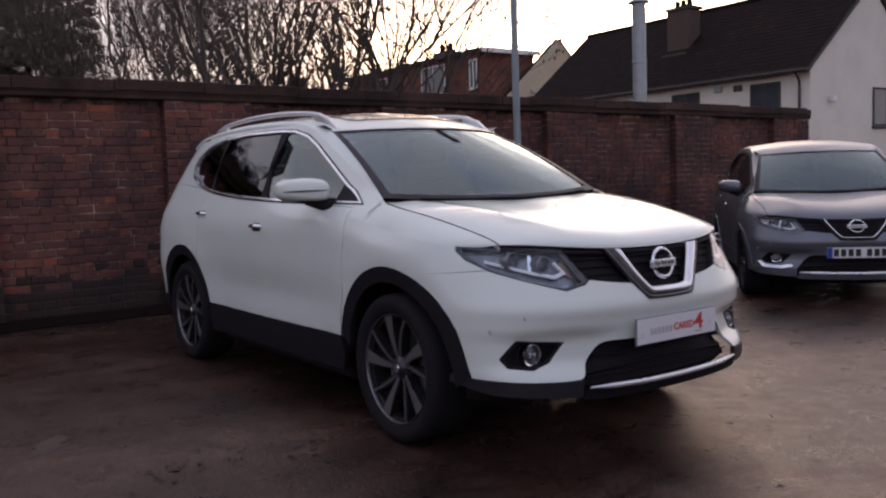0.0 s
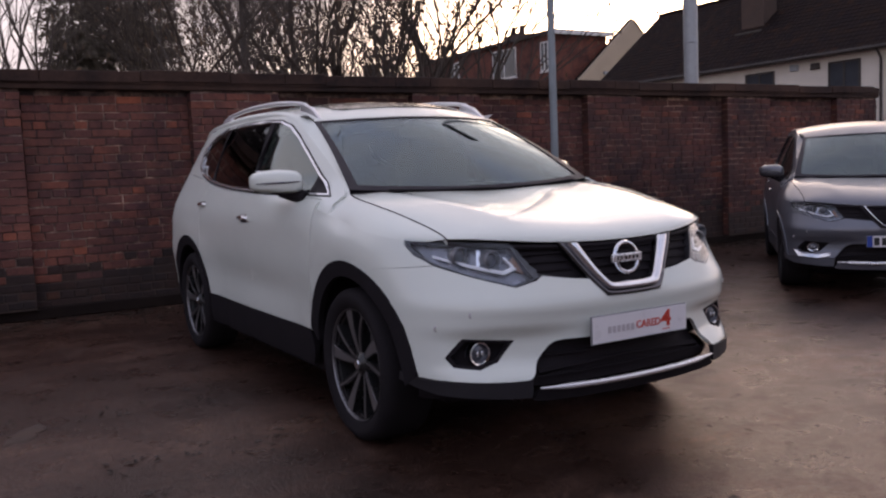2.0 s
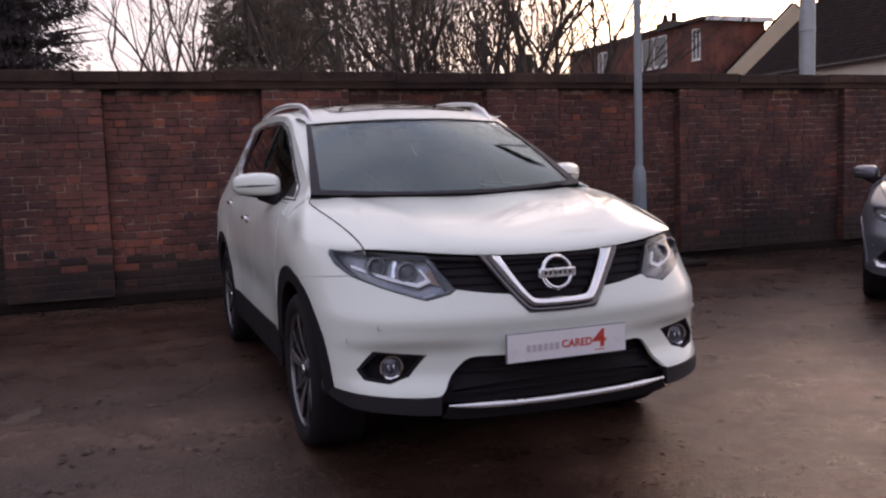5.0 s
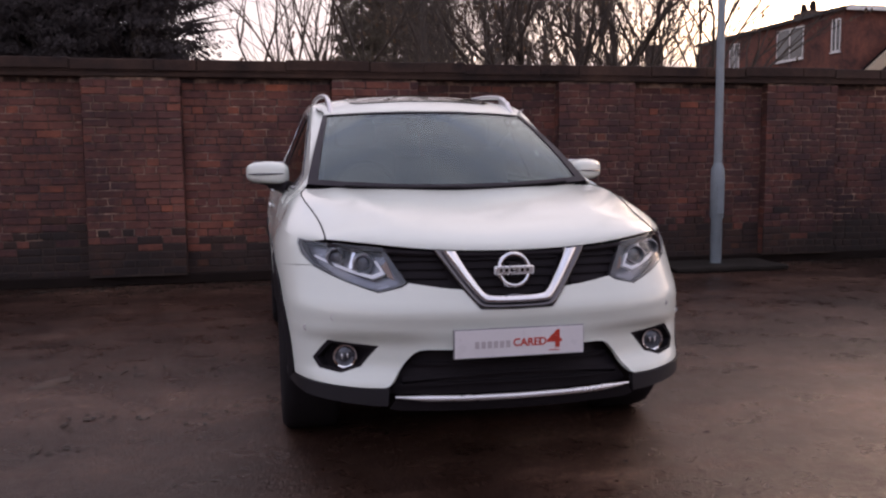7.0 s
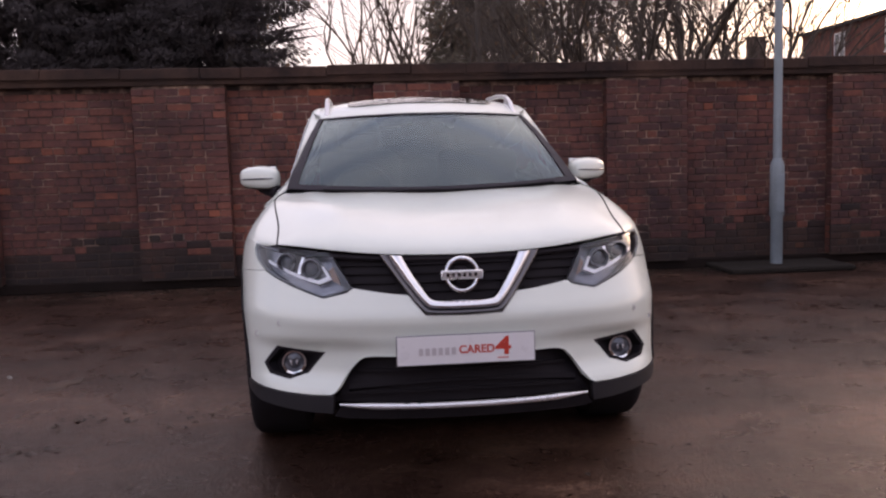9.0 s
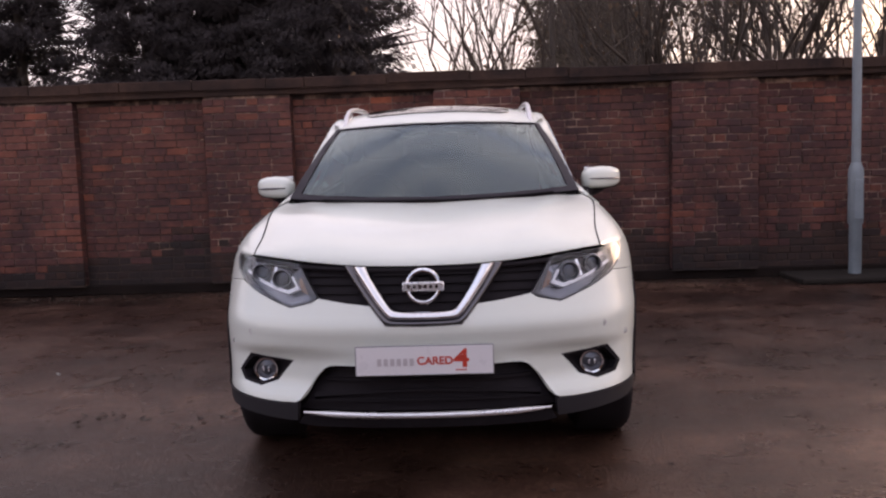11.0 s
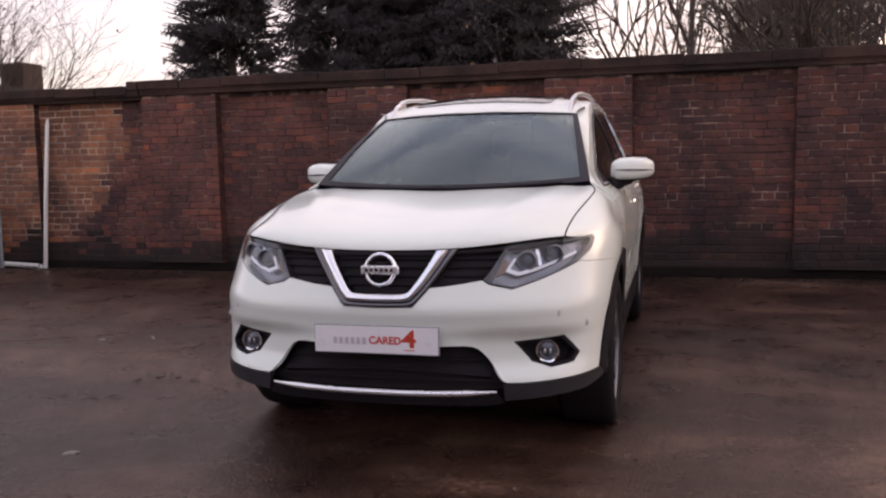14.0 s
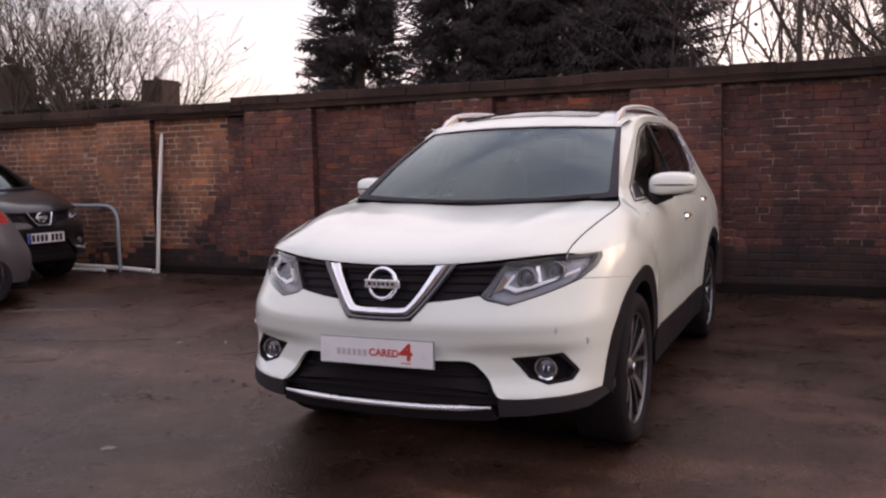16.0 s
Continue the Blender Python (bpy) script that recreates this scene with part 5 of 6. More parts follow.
def city_car_shape(v):
    """A small hatchback with a short, rounded tail."""
    y = v.y * 0.90 if v.y < 2.705 else 2.705 * 0.90 + (v.y - 2.705) * 0.53
    z = float(np.interp(v.z, (0, 0.21, 0.36, 0.9, 1.11, 1.69), (0, 0.17, 0.315, 0.80, 0.98, 1.52)))
    y -= 0.34 * min(1.0, max(0.0, (v.z - 0.55) / 0.75)) ** 1.2 * min(1.0, max(0.0, (v.y - 2.0) / 1.4))
    return Vector((v.x * 0.95, y, z))


def soft_roader_shape(v):
    return Vector((v.x * 0.98, v.y * 0.95, float(np.interp(v.z, (0, 0.64, 0.92, 1.09, 1.69), (0, 0.685, 0.915, 1.14, 1.81)))))


make_car("silver_hatchback", "grey-silver hatchback parked beside a brick wall", pose(5.03, 1.18, 0, 0, 0, -48.7), PAINT_SILVER, hatch_shape, 0.315, 1.3, False, "reg", low_trim=PAINT_SILVER)
make_car("dark_soft_roader", "dark grey soft-roader car parked along the wall", pose(-7.90, 3.70, 0, 0, 0, 86), PAINT_DARK, soft_roader_shape, 0.36, 1.3, False, "reg", vee=0.66)
make_car("grey_hatchback", "dull grey small hatchback with red tail lamps in the yard", pose(-8.17, 0.50, 0, 0, 0, -36.9), PAINT_DULL, city_car_shape, 0.300, 1.1, False, "reg", low_trim=PAINT_DULL)


# ---- street furniture against the wall ----
post = thing("lamp_post", "grey painted steel lamp post beside the brick wall", "lamp post", pose(4.08, 4.78, 0.06))
part("base_box", lathe([(0.062, 0.0), (0.062, 0.50), (0.075, 0.52), (0.075, 1.02), (0.070, 1.07), (0.046, 1.13)], 24, "z"), POST_GREY, post, "wider lower section of the post", 35)
part("shaft", tube([(0, 0, 1.1), (0, 0, 3.5), (0, 0, 6.0)], [0.045, 0.042, 0.036], 20), POST_GREY, post, "", 35)
part("door_panel", block(-0.045, 0.045, -0.081, -0.070, 0.56, 0.96, 0.004), POST_GREY, post)
part("arm", tube([(0, 0, 5.95), (0.01, -0.02, 6.06), (0.06, -0.10, 6.11)], 0.03, 12), POST_GREY, post, "", 35)
lantern = block(-0.20, 0.20, -0.86, -0.04, 6.03, 6.20, 0.05, 2)
lantern.transform(Matrix.Rotation(radians(33), 4, "Z"))
part("lantern", lantern, POST_GREY, post)
tagged(part("concrete_slab", block(3.42, 4.78, 4.42, 5.10, 0, 0.062, 0.02, 2), SLAB, None), "low mossy concrete slab under the lamp post", "slab")

pipe = thing("white_pipe", "thin white plastic pipe leaning upright on the wall", "pipe", pose(-6.55, 5.02, 0.02))
part("upright", tube([(0.02, -0.02, 0.0), (0.06, 0.02, 0.9), (0.10, 0.085, 1.78), (0.103, 0.09, 1.86)], [0.026, 0.026, 0.025, 0.012], 12), PIPE_WHITE, pipe, "", 40)
part("elbow", tube([(0.02, -0.02, 0.06), (0.02, -0.02, 0.0), (-0.05, -0.01, -0.0)], 0.030, 12), PIPE_WHITE, pipe, "", 40)
low = thing("white_ground_pipe", "white plastic pipe lying along the wall's foot", "pipe", pose(-6.62, 5.00, 0.035))
part("length", tube([(0, 0, 0), (-0.7, 0.02, 0.03), (-2.6, 0.06, 0.05)], 0.033, 12), PIPE_WHITE, low, "", 40)
part("second_length", tube([(-0.75, -0.10, 0.0), (-2.5, -0.07, 0.0)], 0.028, 12), PIPE_WHITE, low, "", 40)
hoop = thing("hoop_barrier", "grey galvanised tubular hoop barrier by the wall", "barrier", pose(-7.16, 4.97, 0))
arc = [(0, 0, 0), (0, 0, 0.72)] + [(-0.20 + 0.20 * math.cos(a), 0, 0.72 + 0.20 * math.sin(a)) for a in (0.4, 0.8, 1.2, 1.57)] + [(-1.3, 0, 0.93)]
arc += [(-1.3 - 0.20 * math.sin(a), 0, 0.72 + 0.20 * math.cos(a)) for a in (0.4, 0.8, 1.2, 1.57)] + [(-1.5, 0, 0)]
part("hoop", tube(arc, 0.027, 12), GALV, hoop, "", 40)
flue = thing("flue_pipe", "tall galvanised metal flue pipe behind the wall", "flue", pose(7.49, 5.78, 0))
part("pipe", tube([(0, 0, 0), (0, 0, 2.2), (0, 0, 3.80)], 0.105, 24), GALV, flue, "", 40)
part("seam", lathe([(0.108, 2.95), (0.112, 2.97), (0.108, 2.99)], 24, "z"), GALV, flue)
part("cowl", lathe([(0.02, 3.97), (0.16, 3.90), (0.17, 3.88), (0.10, 3.87), (0.10, 3.79)], 24, "z"), GALV, flue, "flat metal rain cowl", 40)


# ---- houses beyond the wall ----
def house_window(parent, origin, across, up, out, w, h, frame_mat=FRAME_WHITE, bars=1):
    """A framed window on a wall: origin is its lower corner."""
    o, a, u, n = Vector(origin), Vector(across), Vector(up), Vector(out)
    def slab_bm(x0, x1, z0, z1, d0, d1):
        bm = bmesh.new()
        vs = [bm.verts.new(o + a * x + u * z + n * d) for d in (d0, d1) for x, z in ((x0, z0), (x1, z0), (x1, z1), (x0, z1))]
        for f in ((0, 1, 2, 3), (7, 6, 5, 4), (0, 4, 5, 1), (1, 5, 6, 2), (2, 6, 7, 3), (3, 7, 4, 0)):
            bm.faces.new([vs[i] for i in f])
        return bm
    win = part("window", slab_bm(-0.05, w + 0.05, -0.09, -0.02, 0.0, 0.10), frame_mat, parent)
    part("pane", slab_bm(0.0, w, 0.0, h, 0.004, 0.02), PANE, win, "dark reflecting pane")
    t = 0.07
    for x0, x1, z0, z1 in [(0, w, 0, t), (0, w, h - t, h), (0, t, t, h - t), (w - t, w, t, h - t)] + [((i + 1) * w / (bars + 1) - t / 2, (i + 1) * w / (bars + 1) + t / 2, t, h - t) for i in range(bars)]:
        part("window_frame", slab_bm(x0, x1, z0, z1, 0.02, 0.05), frame_mat, win)


def tiled_slope(parent, a, b, c, d, rows, cols, name="roof"):
    """A roof slope a-b (eaves) to d-c (ridge) of overlapping tile courses, with tiles as islands."""
    a, b, c, d = (Vector(p) for p in (a, b, c, d))
    n = (b - a).cross(d - a).normalized()
    n = n if n.z > 0 else -n
    verts, faces = [], []
    for r in range(rows):
        f0, f1 = r / rows, (r + 1.12) / rows
        for k in range(cols):
            g0, g1 = (k + 0.03) / cols, (k + 0.97) / cols
            lift = 0.006 + 0.008 * random.random()
            quad = []
            for f, g, up in ((f0, g0, lift), (f0, g1, lift), (min(1, f1), g1, 0.0), (min(1, f1), g0, 0.0)):
                quad.append((a.lerp(b, g)).lerp(d.lerp(c, g), f) + n * (up + 0.02))
            base = len(verts)
            verts += quad + [quad[0] - n * 0.035, quad[1] - n * 0.035]
            faces += [(base, base + 1, base + 2, base + 3), (base + 4, base + 5, base + 1, base)]
    me = bpy.data.meshes.new(name)
    me.from_pydata([tuple(v) for v in verts], [], faces)
    return part_mesh(name, me, ROOF_TILE, parent, "dark weathered tiled roof slope")


def prism(points, y0, y1, axis="y"):
    bm = bmesh.new()
    rows = [[bm.verts.new((x, y, z) if axis == "y" else (y, x, z)) for x, z in points] for y in (y0, y1)]
    k = len(points)
    for i in range(k):
        bm.faces.new((rows[0][i], rows[0][(i + 1) % k], rows[1][(i + 1) % k], rows[1][i]))
    bm.faces.new(rows[0][::-1])
    bm.faces.new(rows[1])
    return bm


random.seed(11)
bung = thing("rendered_bungalow", "white rendered bungalow with a dark tiled roof and chimney", "house")
BX0, BX1, BY0, BY1, BE, BR = 24.0, 31.6, 12.87, 26.57, 4.78, 7.93
part("wall", prism([(BX0, 0), (BX1, 0), (BX1, BE), ((BX0 + BX1) / 2, BR - 0.12), (BX0, BE)], BY0, BY1), RENDER_WHITE, bung, "white rendered walls")
mid = (BX0 + BX1) / 2
part("roof_deck", prism([(BX0 - 0.35, BE - 0.28), (mid, BR - 0.02), (BX1 + 0.35, BE - 0.28), (BX1 + 0.35, BE - 0.16), (mid, BR + 0.10), (BX0 - 0.35, BE - 0.16)], BY0 - 0.12, BY1 + 0.12), DARK_WOOD, bung)
tiled_slope(bung, (BX0 - 0.4, BY0 - 0.15, BE - 0.18), (BX0 - 0.4, BY1 + 0.15, BE - 0.18), (mid, BY1 + 0.15, BR + 0.10), (mid, BY0 - 0.15, BR + 0.10), 22, 60)
tiled_slope(bung, (BX1 + 0.4, BY0 - 0.15, BE - 0.18), (BX1 + 0.4, BY1 + 0.15, BE - 0.18), (mid, BY1 + 0.15, BR + 0.10), (mid, BY0 - 0.15, BR + 0.10), 10, 24)
part("ridge_tile", tube([(mid, BY0 - 0.15, BR + 0.13), (mid, BY1 + 0.15, BR + 0.13)], 0.10, 8), ROOF_TILE, bung)
part("gutter", tube([(BX0 - 0.42, BY0 - 0.15, BE - 0.22), (BX0 - 0.42, BY1, BE - 0.22)], 0.06, 8), DARK_WOOD, bung, "dark gutter along the eaves")
part("downpipe", tube([(BX0 - 0.40, BY0 + 0.30, BE - 0.25), (BX0 - 0.06, BY0 + 0.36, BE - 0.55), (BX0 - 0.06, BY0 + 0.36, 0.0)], 0.045, 8), DARK_WOOD, bung, "dark rainwater downpipe")
part("verge_board", prism([(BX0 - 0.38, BE - 0.34), (mid, BR - 0.10), (mid, BR + 0.04), (BX0 - 0.38, BE - 0.18)], BY0 - 0.16, BY0 - 0.12), DARK_WOOD, bung)
for y0, y1, z0, z1 in ((13.95, 15.13, 2.6, 4.32), (17.30, 18.58, 2.6, 4.30)):
    house_window(bung, (BX0, y1, z0), (0, -1, 0), (0, 0, 1), (-1, 0, 0), y1 - y0, z1 - z0, DARK_WOOD, 1)
house_window(bung, (28.0, BY0, 2.77), (1, 0, 0), (0, 0, 1), (0, -1, 0), 1.05, 1.38, DARK_WOOD, 0)
for y, z in ((16.45, 4.18), (15.62, 4.14)):
    part("wall_vent", block(BX0 - 0.10, BX0, y - 0.17, y + 0.17, z, z + 0.22, 0.02), GALV if y > 16 else DARK_WOOD, bung, "small wall vent")
part("wall_lamp", block(25.1, 25.3, BY0 - 0.22, BY0, 3.55, 3.75, 0.03), FRAME_WHITE, bung)
ch = part("chimney", block(25.6, 26.35, 19.05, 20.10, 5.6, 7.88), STACK_BRICK, bung, "square brick chimney stack")
part("chimney_cap", block(25.53, 26.42, 18.98, 20.17, 7.86, 7.97), CONCRETE, ch)
for y in (19.28, 19.58, 19.88):
    part("chimney_pot", lathe([(0.12, 7.97), (0.10, 8.24), (0.13, 8.28)], 14, "z", (26.0, y, 0)), ROOF_TILE, ch)
part("flashing", block(25.30, 25.62, 18.95, 20.2, 5.93, 6.10, 0.02), CONCRETE, ch)
for x, y, z in ((27.8, 18.4, 9.3), (27.9, 17.3, 9.0)):
    part("aerial", tube([(x, y, BR), (x, y, z)], 0.02, 6), GALV, bung)

terr = thing("brick_terrace", "red brick terrace house with white windows and fascia", "house")
part("wall", prism([(33.4, 0), (38.2, 0), (38.2, 9.95), (33.4, 9.95)], 42.2, 59.5), HOUSE_BRICK, terr, "red brick walls")
part("flat_roof", block(33.15, 38.6, 41.8, 59.8, 9.95, 10.06), DARK_WOOD, terr)
part("fascia", block(33.25, 38.5, 41.76, 41.84, 9.86, 10.16), FRAME_WHITE, terr, "white fascia board")
part("side_fascia", block(33.10, 33.18, 41.84, 59.8, 9.92, 10.12), DARK_WOOD, terr)
for y0, y1, z0, z1 in ((42.46, 43.29, 7.55, 9.48), (46.07, 49.0, 7.56, 9.60), (53.64, 54.96, 7.55, 9.50)):
    house_window(terr, (33.4, y1, z0), (0, -1, 0), (0, 0, 1), (-1, 0, 0), y1 - y0, z1 - z0, FRAME_WHITE, 1)
tc = part("chimney", block(34.4, 35.4, 47.1, 48.85, 9.9, 10.75), STACK_BRICK, terr, "brick chimney stack")
for y in (47.45, 48.45):
    part("chimney_pot", lathe([(0.22, 10.75), (0.18, 11.35)], 12, "z", (34.95, y, 0)), ROOF_TILE, tc)
gable = thing("rendered_gable_house", "beige rendered gable end with a dark tiled roof", "house")
part("wall", prism([(33.3, 0), (45.4, 0), (45.4, 5.4), (39.75, 10.95), (33.3, 5.45)], 41.2, 41.7), RENDER_BEIGE, gable, "beige rendered gable wall")
tiled_slope(gable, (45.5, 41.1, 5.25), (45.5, 41.75, 5.25), (39.75, 41.75, 11.0), (39.75, 41.1, 11.0), 16, 2)
part("verge_tile", tube([(33.2, 41.5, 5.45), (39.75, 41.5, 11.02)], 0.07, 6), ROOF_TILE, gable)
part("aerial", tube([(39.75, 41.4, 10.8), (39.75, 41.4, 12.2)], 0.03, 6), GALV, gable)
part("wall_lamp", block(37.0, 37.5, 41.05, 41.2, 7.2, 7.4), GALV, gable)

stub = thing("distant_house", "distant brick house with a square chimney stack", "house")
part("wall", block(46.0, 56.0, 103.0, 110.0, 0, 12.6), STACK_BRICK, stub)
part("chimney", block(50.2, 52.2, 104.0, 105.5, 12.5, 16.2), STACK_BRICK, stub, "square brick chimney stack")
far = thing("far_brick_outhouse", "low brown brick outhouse with two chimney stacks", "house", pose(0, 0, 0))
part("wall", block(-26.0, -17.2, 15.4, 19.0, 0, 3.45), STACK_BRICK, far)
part("flat_roof", block(-26.2, -17.0, 15.2, 19.2, 3.45, 3.6), DARK_WOOD, far)
part("chimney", block(-17.9, -17.1, 17.2, 18.0, 3.5, 4.35), STACK_BRICK, far, "brown brick chimney stack")
part("chimney", block(-23.6, -22.2, 16.0, 17.0, 3.5, 5.0), STACK_BRICK, far, "brown brick chimney stack")


# ---- trees ----
def limb(verts, faces, pts, rads, sides):
    """Adds a tapered branch to a vertex and face list."""
    ref = Vector((0.31, 0.87, 0.38))
    base = len(verts)
    for i, p in enumerate(pts):
        way = (pts[min(i + 1, len(pts) - 1)] - pts[max(0, i - 1)]).normalized()
        s = way.cross(ref).normalized()
        u = way.cross(s)
        for k in range(sides):
            a = 2 * math.pi * k / sides
            verts.append(p + rads[i] * (math.cos(a) * s + math.sin(a) * u))
    for i in range(len(pts) - 1):
        for k in range(sides):
            faces.append((base + i * sides + k, base + i * sides + (k + 1) % sides, base + (i + 1) * sides + (k + 1) % sides, base + (i + 1) * sides + k))


def grow(rng, out, tips, p, way, length, radius, depth, spread, lift, least):
    pts, rads, d = [p.copy()], [radius], way.copy()
    steps = 4 if depth > 1 else 3
    for i in range(steps):
        d = (d + Vector((rng.gauss(0, 0.12), rng.gauss(0, 0.12), rng.gauss(0, 0.06) + lift * 0.05))).normalized()
        pts.append(pts[-1] + d * length / steps)
        rads.append(max(least, radius * (1 - 0.42 * (i + 1) / steps)))
    out.setdefault(depth, []).append((pts, rads))
    if depth == 0:
        tips.append((pts[-1], d))
        tips.append((pts[1], d))
        return
    for i in range(rng.randint(2, 3) + (1 if depth > 2 else 0)):
        at = rng.choice(range(1, steps + 1)) if i else steps
        side = Vector((rng.gauss(0, 1), rng.gauss(0, 1), rng.gauss(0, 0.45)))
        side = (side - d * side.dot(d)).normalized()
        nd = (d + side * spread * rng.uniform(0.5, 1.2) + Vector((0, 0, lift * 0.25))).normalized()
        grow(rng, out, tips, pts[at], nd, length * rng.uniform(0.62, 0.85), rads[at] * 0.68, depth - 1, spread, lift, least)


def bare_tree(name, label, at, height, seed, stems=1, spread=0.55, lift=0.5, depth=5, leaves=0, leaf=0.06, thick=1.0, fan=(0.12, 0.32)):
    rng = random.Random(seed)
    tree = thing(name, label, "tree", pose(*at))
    out, tips = {}, []
    for s in range(stems):
        a = 2 * math.pi * s / max(1, stems) + rng.random()
        lean = 0.0 if stems == 1 else rng.uniform(*fan)
        start = Vector((0.10 * math.cos(a), 0.10 * math.sin(a), 0.0)) * (stems > 1) * 2
        grow(rng, out, tips, start, Vector((lean * math.cos(a), lean * math.sin(a), 1)).normalized(), height * 0.34, height * 0.017 * thick, depth, spread, lift, at[1] * (0.00034 if at[1] < 20 else 0.00028))
    top = max(out)
    for kind, wanted, sides in (("trunk", (top, top - 1, top - 2), 6), ("twig_mass", tuple(range(0, top - 2)), 3)):
        verts, faces = [], []
        for dpt in wanted:
            for pts, rads in out.get(dpt, ()):
                limb(verts, faces, pts, rads, sides)
        me = bpy.data.meshes.new(kind)
        me.from_pydata([tuple(v) for v in verts], [], faces)
        ob = part_mesh(kind, me, BARK, tree, "", 60)
        if kind == "twig_mass":
            tagged(ob, kind="stuff")
    if leaves:
        verts, faces = [], []
        for _ in range(leaves):
            p, d = rng.choice(tips)
            q = p + Vector((rng.gauss(0, 0.10), rng.gauss(0, 0.10), rng.gauss(0, 0.08) - 0.03))
            a, b = Vector((rng.gauss(0, 1), rng.gauss(0, 1), rng.gauss(0, 0.5))).normalized(), Vector((0, 0, -1))
            w, h = leaf * rng.uniform(0.3, 0.6), leaf * rng.uniform(0.7, 1.5)
            i = len(verts)
            verts += [q, q + a * w + b * h * 0.45, q + b * h, q - a * w + b * h * 0.5]
            faces.append((i, i + 1, i + 2, i + 3))
        me = bpy.data.meshes.new("leaves")
        me.from_pydata([tuple(v) for v in verts], [], faces)
        tagged(part_mesh("leaves", me, DRY_LEAF, tree, "last brown hanging leaves"), kind="stuff")
    return tree


def conifer(name, label, at, height, radius, seed, material, sprays=5200, size=0.55, taper=0.85, group="", boughs_in=750, ragged=(0.76, 1.10), feathers=170):
    """A dense evergreen: a trunk, and a crown of drooping sprays on whorled boughs, ragged at its edge."""
    rng = random.Random(seed)
    tree = thing(name, label, "tree", pose(*at), group)
    part("trunk", tube([(0, 0, 0), (0.1, 0, height * 0.5), (0, 0, height * 0.97)], [radius * 0.09, radius * 0.06, 0.03], 8), BARK, tree, "", 60)
    verts, faces = [], []
    boughs = []
    for b in range(boughs_in):
        f = rng.random() ** 1.15
        z = height * (0.03 + 0.95 * f)
        reach = radius * (1 - taper * f) * rng.uniform(*ragged)
        boughs.append((z, reach, rng.uniform(0, 2 * math.pi), rng.uniform(-0.25, 0.18)))
    for _ in range(sprays):
        z, reach, a, droop = rng.choice(boughs)
        t = rng.random() ** 0.55
        a += rng.gauss(0, 0.11)
        p = Vector((reach * t * math.cos(a), reach * t * math.sin(a), z + reach * t * droop + rng.gauss(0, 0.14)))
        outw = Vector((math.cos(a + rng.gauss(0, 0.7)), math.sin(a + rng.gauss(0, 0.7)), rng.uniform(-0.5, 0.35))).normalized()
        wide = outw.cross(Vector((rng.gauss(0, 0.5), rng.gauss(0, 0.5), 1))).normalized()
        l, w = size * rng.uniform(0.6, 1.5), size * rng.uniform(0.05, 0.12)
        i = len(verts)
        tipd = Vector((0, 0, -0.55 * l))
        verts += [p - outw * l * 0.3, p + wide * w, p + outw * l + tipd, p - wide * w, p + outw * l * 0.55 + wide * w * 1.5 + tipd, p + outw * l * 0.5 - wide * w * 1.4 + tipd]
        faces += [(i, i + 1, i + 2, i + 3), (i + 1, i + 4, i + 2), (i + 3, i + 2, i + 5)]
    for _ in range(feathers):
        # long boughs that stand out of the crown, their tips turned up, with needles along them
        f, a = rng.random(), rng.uniform(0, 2 * math.pi)
        z, reach = height * (0.05 + 0.88 * f), radius * (1 - taper * f)
        far = reach * rng.uniform(1.04, 1.30)
        out, side = Vector((math.cos(a), math.sin(a), 0)), Vector((-math.sin(a), math.cos(a), 0))
        slope = rng.uniform(0.05, 0.42)
        i = len(verts)
        root = out * far * 0.5 + Vector((0, 0, z))
        tip = out * far + Vector((0, 0, z + 0.5 * far * slope))
        verts += [root - Vector((0, 0, 0.10)), root + Vector((0, 0, 0.10)), tip, root - side * 0.10, root + side * 0.10]
        faces += [(i, i + 1, i + 2), (i + 3, i + 4, i + 2)]
        for k in range(40):
            t = rng.uniform(0.5, 1.0)
            p = root.lerp(tip, (t - 0.5) * 2)
            way = (out * rng.uniform(0.5, 1.0) + side * rng.gauss(0, 0.6) + Vector((0, 0, rng.uniform(-0.7, 0.6)))).normalized() * rng.uniform(0.10, 0.26) * (1.35 - 0.8 * t)
            w = way.cross(Vector((rng.gauss(0, 1), rng.gauss(0, 1), 1))).normalized() * 0.026
            i = len(verts)
            verts += [p - w, p + w, p + way]
            faces.append((i, i + 1, i + 2))
    me = bpy.data.meshes.new("crown")
    me.from_pydata([tuple(v) for v in verts], [], faces)
    tagged(part_mesh("crown", me, material, tree, "dense dark drooping foliage"), kind="stuff")
    return tree


bare_tree("bare_tree", "many-stemmed bare tree with a few brown leaves", (3.95, 9.7, 0), 7.6, 3, 10, 0.45, 0.5, 4, 1500, 0.065, 0.62, (0.12, 0.85))
bare_tree("bare_tree", "slender bare tree with upright crowded twigs", (13.0, 46.0, 0), 15.0, 8, 4, 0.42, 0.7, 5, 500, 0.14, 0.58)
bare_tree("bare_tree", "spreading bare tree with fine twigs and hanging leaves", (6.5, 11.6, 0), 9.0, 92, 9, 0.52, 0.40, 4, 2300, 0.08, 0.48, (0.25, 1.05))
bare_tree("bare_tree", "thin bare tree with rising twigs", (17.5, 47.0, 0), 16.0, 33, 4, 0.45, 0.7, 5, 500, 0.14, 0.58)
bare_tree("bare_tree", "thin bare tree with rising twigs", (21.5, 45.0, 0), 14.0, 35, 4, 0.45, 0.7, 5, 500, 0.14, 0.58)
bare_tree("bare_tree", "thin bare tree with rising twigs", (10.5, 49.0, 0), 16.0, 37, 4, 0.42, 0.7, 5, 300, 0.14, 0.58)
